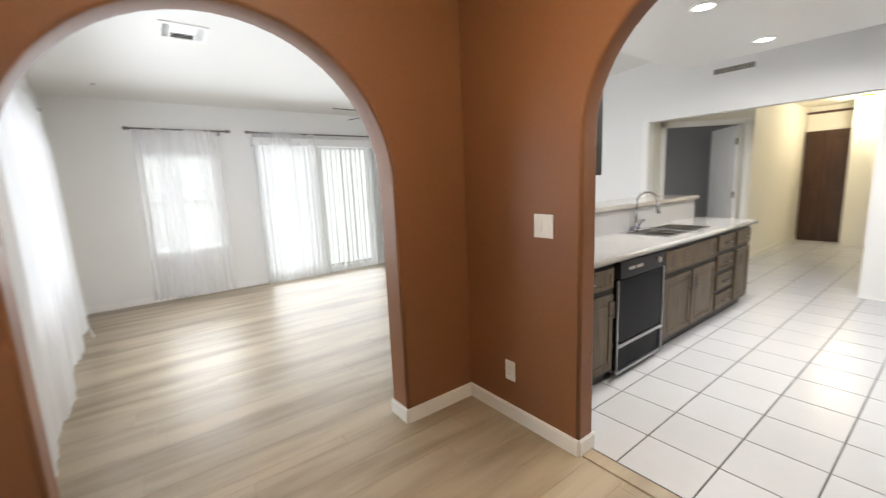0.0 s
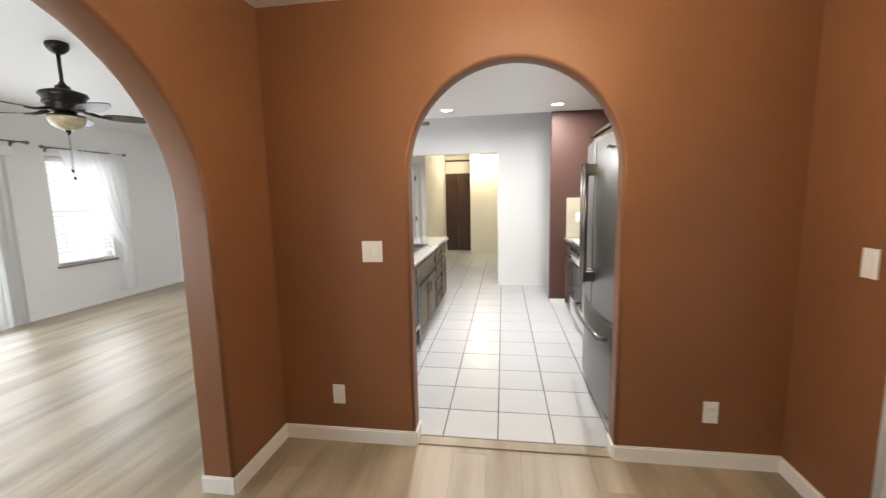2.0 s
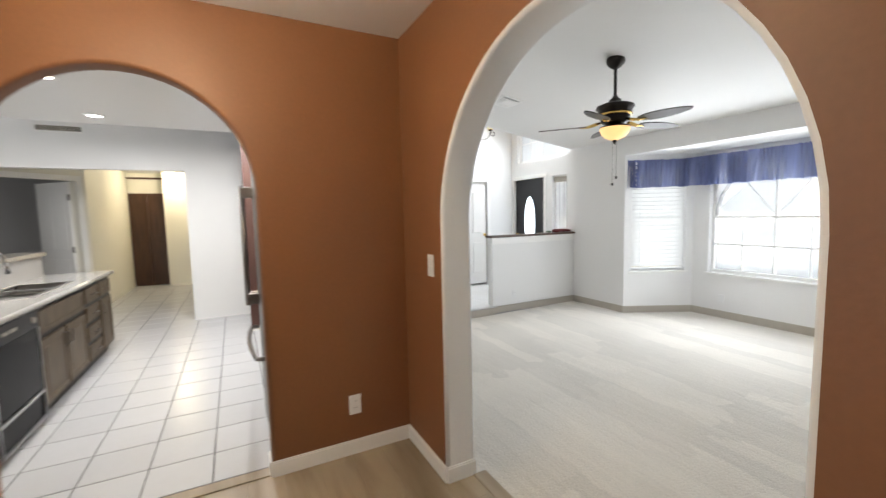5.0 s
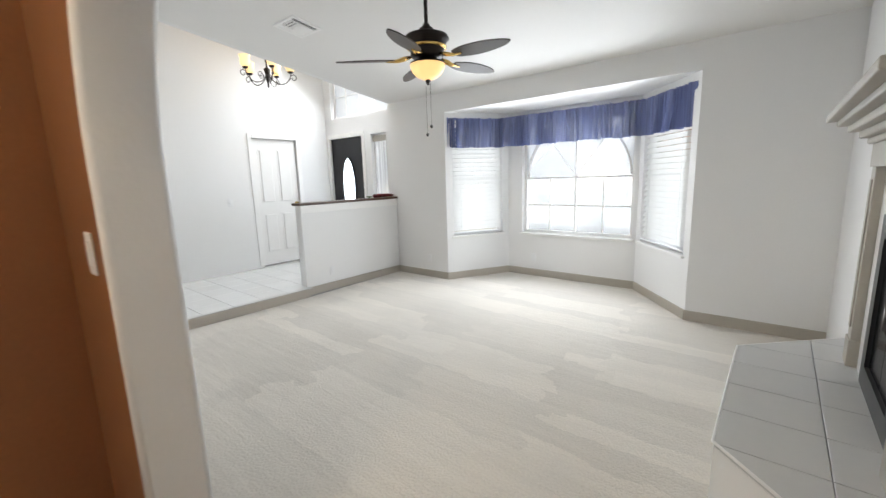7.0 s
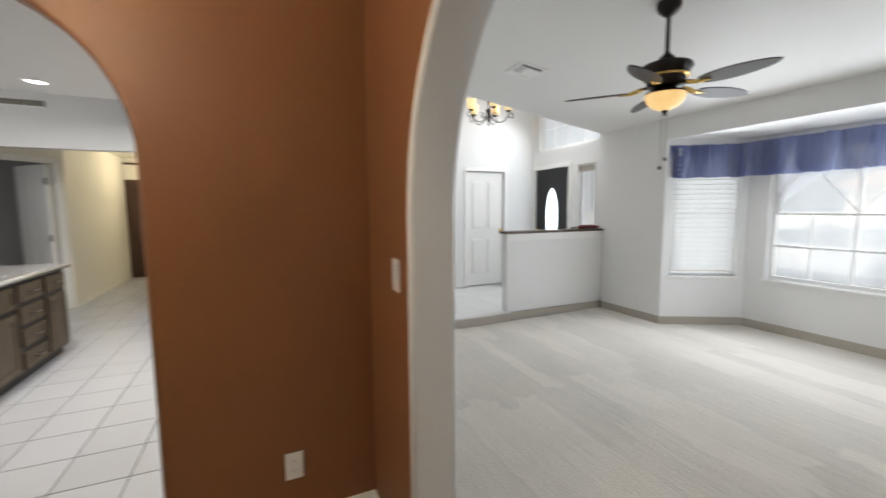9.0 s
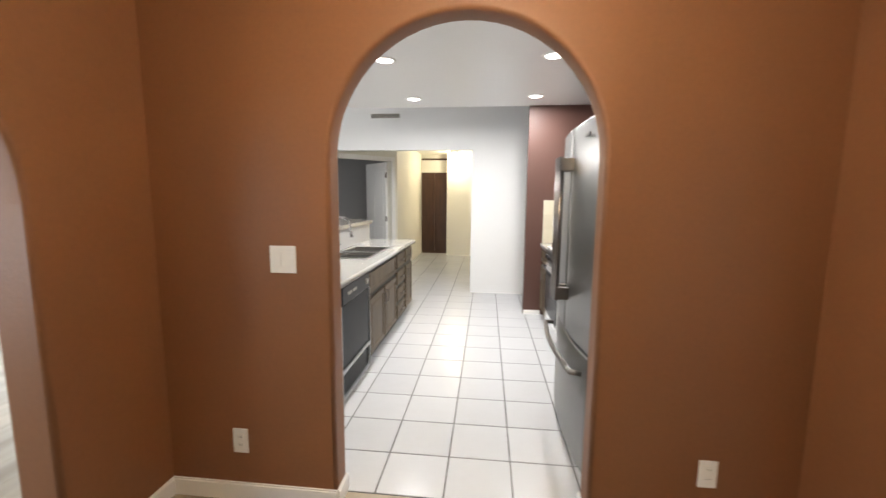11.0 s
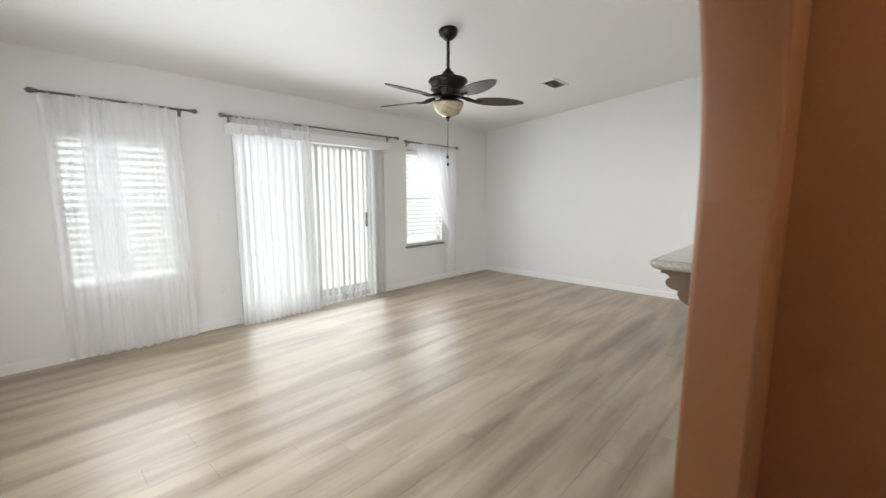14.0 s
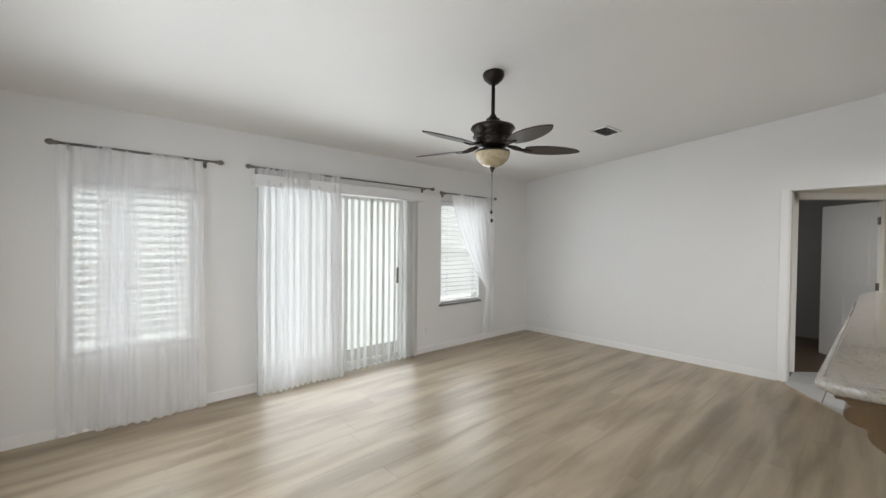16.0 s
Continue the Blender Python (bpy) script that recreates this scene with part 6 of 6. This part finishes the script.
d_ = bowed(1.905, 2.875, 0.06, 0.65, "freezer_drawer")
part("handle", tube([(1.98, 0.285, 0.575), (1.99, 0.335, 0.58)] + [(1.99 + 0.80 * u, 0.335 + 0.03 * math.sin(math.pi * u), 0.58) for u in arc(0, 1, 10)][1:] + [(2.80, 0.285, 0.575)], 0.014, 10), NICKEL, d_, "curved dark nickel drawer handle")
part("name_badge", box(2.05, 2.13, 0.283, 0.287, 1.69, 1.705), NICKEL, fr)
part("grille", box(1.92, 2.86, 0.15, 0.20, 0.01, 0.055), BLACK, fr)
for x in (1.96, 2.82):
    part("hinge_cover", box(x - 0.05, x + 0.05, 0.05, 0.22, 1.776, 1.795, bevel=0.005), BLACK, fr)

# ---- outside the windows ----
struct(part("ground", box(-120, 120, -160, 160, -0.6, -0.45), surface("dry_lawn", (0.42, 0.39, 0.30), 0.9, 0.25, 0.4, 8, 0.3)), "dry pale lawn and ground round the house", "ground")
struct(part("road", box(-120, 120, -24, -17, -0.45, -0.43), surface("sunlit_asphalt", (0.20, 0.20, 0.20), 0.9, 0.15, 0.6, 20, 0.2)), "asphalt street in front of the house", "road")
# unseen slab, added pale to brighten what shows past the vanes
struct(part("patio_slab", box(-3, 9, 6.78, 7.6, -0.45, -0.06), surface("patio_concrete", (0.55, 0.54, 0.52), 0.85, 0.08, 0.8, 20, 0.15)), "pale concrete patio slab, added unseen to brighten outdoors", "pavement")
struct(part("driveway", box(2.2, 6.5, -17, -7.2, -0.45, -0.425), surface("pale_concrete", (0.45, 0.44, 0.42), 0.85, 0.1, 0.6, 15, 0.2)), "pale concrete driveway", "pavement")
hs = thing("street_house", (2, -34, -0.45), "pale stucco house across the street", "house")
part("wall", box(-9, 13, -42, -34, -0.45, 2.6), surface("pale_stucco", (0.78, 0.74, 0.68), 0.85, 0.08, 0.8, 30, 0.2), hs)
bm = bmesh.new()
vs = [bm.verts.new(p) for p in ((-9.6, -42.6, 2.6), (13.6, -42.6, 2.6), (13.6, -33.4, 2.6), (-9.6, -33.4, 2.6), (-6, -38, 4.9), (10, -38, 4.9))]
for q in ((3, 2, 5, 4), (1, 0, 4, 5), (0, 3, 4), (2, 1, 5), (0, 1, 2, 3)):
    bm.faces.new([vs[k] for k in q])
part("roof", bm, surface("clay_roof", (0.34, 0.22, 0.16), 0.85, 0.2, 1, 12, 0.3), hs)
for x in (-6.5, -2.0, 3.0):
    w_ = part("window", box(x, x + 1.6, -34.02, -33.95, 0.5, 1.8), BLACKGLASS, hs)
    part("window_trim", join(box(x - 0.1, x + 1.7, -34.02, -33.93, 0.38, 0.5), box(x - 0.1, x + 1.7, -34.02, -33.93, 1.8, 1.92)), TRIM, w_)
part("garage_door", box(7.0, 11.5, -34.03, -33.95, -0.45, 1.8), ENAMEL, hs)
car = thing("parked_car", (5.2, -13.0, -0.44), "silver-grey sedan parked in front", "car")
PAINT = surface("silver_car_paint", (0.55, 0.56, 0.57), 0.25, 0.03, 2, 30, 0, metal=0.6, coat=0.6)
line = [(-2.2, 0.25), (-2.2, 0.62), (-2.0, 0.78), (-1.35, 0.86), (-0.75, 1.28), (0.55, 1.32), (1.25, 0.92), (2.0, 0.82), (2.2, 0.60), (2.2, 0.25)]
bm = prism([(x, z) for x, z in line], -0.85, 0.85)
turned(bm, Matrix.Translation((5.2, -13.0, -0.44)) @ pose(0, 0, 0, 90))
bmesh.ops.bevel(bm, geom=bm.edges[:], offset=0.06, segments=2, affect="EDGES")
bmesh.ops.recalc_face_normals(bm, faces=bm.faces)
part("body", bm, PAINT, car, smooth=False)
part("side_glass", join(box(4.55, 5.2, -12.16, -12.13, 0.46, 0.80), box(5.25, 5.95, -12.16, -12.13, 0.46, 0.80)), BLACKGLASS, car)
for x in (3.85, 6.55):
    for y in (-13.75, -12.25):
        wl = part("wheel", lathe([(0.2, -0.1), (0.31, -0.1), (0.33, -0.06), (0.33, 0.06), (0.31, 0.1), (0.2, 0.1)], 24, pose(x, y, -0.11, 90)), BLACK, car)
        part("rim", lathe([(0, -0.09), (0.2, -0.1), (0.21, 0), (0.2, 0.1), (0, 0.09)], 16, pose(x, y, -0.11, 90)), STEEL, wl)


def tree(x, y, h, seed, label):
    rnd = random.Random(seed)
    ob = thing("tree", (x, y, -0.45), label, "tree")
    bm = tube([(x, y, -0.45), (x + 0.05, y, 0.6), (x - 0.03, y + 0.05, 1.6), (x + 0.1, y, 0.45 * h)], [0.17, 0.13, 0.11, 0.08], 10)
    tips = []
    for k in range(9):
        a, z0 = rnd.uniform(0, 6.28), rnd.uniform(0.28, 0.45) * h
        L = rnd.uniform(0.22, 0.36) * h
        e = (x + L * math.cos(a), y + L * math.sin(a), z0 + rnd.uniform(0.15, 0.45) * h)
        m = (x + 0.45 * L * math.cos(a + 0.2), y + 0.45 * L * math.sin(a + 0.2), z0 + 0.12 * h)
        tube([(x + 0.03, y, z0), m, e], [0.06, 0.04, 0.012], 6, bm)
        tips += [Vector(e), Vector(m)]
    part("trunk", bm, surface("grey_bark", (0.12, 0.09, 0.065), 0.9, 0.3, 6, 40, 0.5), ob)
    vs, fs = [], []
    for k in range(2600):
        c = rnd.choice(tips) + Vector((rnd.gauss(0, 0.13), rnd.gauss(0, 0.13), rnd.gauss(0, 0.10))) * h
        q = Euler((rnd.uniform(0, 6.3), rnd.uniform(0, 6.3), rnd.uniform(0, 6.3))).to_matrix()
        s = rnd.uniform(0.04, 0.085)
        b = len(vs)
        vs += [tuple(c + q @ Vector(p) * s) for p in ((-1, 0, 0), (0, -0.42, 0.1), (1, 0, 0), (0, 0.42, 0.1))]
        fs.append((b, b + 1, b + 2, b + 3))
    me = bpy.data.meshes.new("crown")
    me.from_pydata(vs, [], fs)
    me.materials.append(surface("tree_leaves", (0.10, 0.14, 0.06), 0.6, 0.35, 3, 9, 0, second=(0.15, 0.18, 0.09)))
    cr = new("crown", me)
    cr.parent = ob
    cr.matrix_parent_inverse = ob.matrix_basis.inverted()


tree(4.1, -15.6, 4.6, 3, "leafy street tree in front of the bay window")
tree(-6.0, -27.0, 6.0, 5, "leafy tree across the street")
# panel that glows in place of outdoor daylight and also stops the sun
struct(part("backdrop", box(-3, 9, 7.6, 7.65, -0.45, 4.4), glowing("backdrop_glow", (0.95, 0.99, 0.97), 0.72)), "glowing panel in place of daylight past the sliding door", "backdrop")

# ---- pieces of the floors ----
shared = {}
G = 0.326
for i in range(26):
    for k in range(12):
        x0, y0 = 1.79 + G * i, 0.92 - G * 5 + G * k
        x1, y1 = x0 + G, y0 + G
        cx, cy = (x0 + x1) / 2, (y0 + y1) / 2
        if x1 < 4.9 and (y0 > 1.72 or y1 < 0.05):
            continue
        if x0 > 5.96 and y1 < 0.9:
            continue
        g = 0.0034
        poly = [(max(x0, 1.805) + g, y0 + g), (x1 - g, y0 + g), (x1 - g, y1 - g), (max(x0, 1.805) + g, y1 - g)]
        full = x0 > 1.81
        lim = [(0, -1, 0.5)]
        if cx < 5.96:
            lim += [] if 0.9 < cy < 3.2 else [(1, 0, 5.9585)]
            lim += [(-0.85, 1.16, -1.296)] if cx > 4.8 else [(0, 1, 2.19)]
        else:
            lim += [(-1, 0, -5.9605), (0, -1, -0.905), (0, 1, 3.245), (1, 1, 9.67)] if cx < 7.3 else [(0, -1, -0.905), (0, 1, 2.355), (1, 0, 10.05)]
        cut = poly
        for l in lim:
            cut = clip(cut, *l) if len(cut) > 2 else []
        if len(cut) < 3 or area_of(cut) < 0.002:
            continue
        if abs(area_of(cut) - area_of(poly)) < 1e-6 and full:
            piece("tile", [(g, g), (G - g, g), (G - g, G - g), (g, G - g)], 0.0, 0.0075, TILE, floor_tiles, shared, "kt", (x0, y0))
        else:
            piece("tile", cut, 0.0, 0.0075, TILE, floor_tiles, shared)
shared = {}
for i in range(6):
    for k in range(13):
        x0, y0 = 4.435 + G * i, -4.72 + G * k
        g = 0.0025
        cut = [(x0 + g, y0 + g), (x0 + G - g, y0 + g), (x0 + G - g, y0 + G - g), (x0 + g, y0 + G - g)]
        cut = clip(clip(cut, 1, 0, 6.215), 0, 1, -0.66)
        if y0 < -3.1:
            cut = clip(cut, -1, 0, -4.625)
        if len(cut) > 2 and area_of(cut) > 0.004:
            if area_of(cut) > (G - 2 * g) ** 2 - 1e-5:
                piece("tile", [(g, g), (G - g, g), (G - g, G - g), (g, G - g)], -0.026, -0.0185, ENTRYTILE, floor_entry, shared, "et", (x0, y0))
            else:
                piece("tile", cut, -0.026, -0.0185, ENTRYTILE, floor_entry, shared)
# planks run along x
shared = {}
rnd = random.Random(11)
PW, PL = 0.183, 1.22


def plank_rows(x0, x1, y0, y1):
    y = y0
    while y < y1 - 0.01:
        w = min(PW, y1 - y)
        x = x0 - rnd.uniform(0, PL)
        while x < x1 - 0.02:
            a, b = max(x, x0), min(x + PL, x1)
            if b - a > 0.02:
                g = 0.0003
                key = "pl" if (b - a > PL - 1e-6 and w > PW - 1e-6) else None
                if key:
                    piece("plank", [(g, g), (PL - g, g), (PL - g, PW - g), (g, PW - g)], -0.012, 0.0, PLANK, floor, shared, key, (a, y), 0.0006)
                else:
                    piece("plank", [(a + g, y + g), (b - g, y + g), (b - g, y + w - g), (a + g, y + w - g)], -0.012, 0.0, PLANK, floor, shared, None, (0, 0), 0.0006)
            x += PL
        y += w


plank_rows(-0.55, 5.96, 2.33, 6.62)
plank_rows(-2.4, 1.755, -0.67, 2.33)
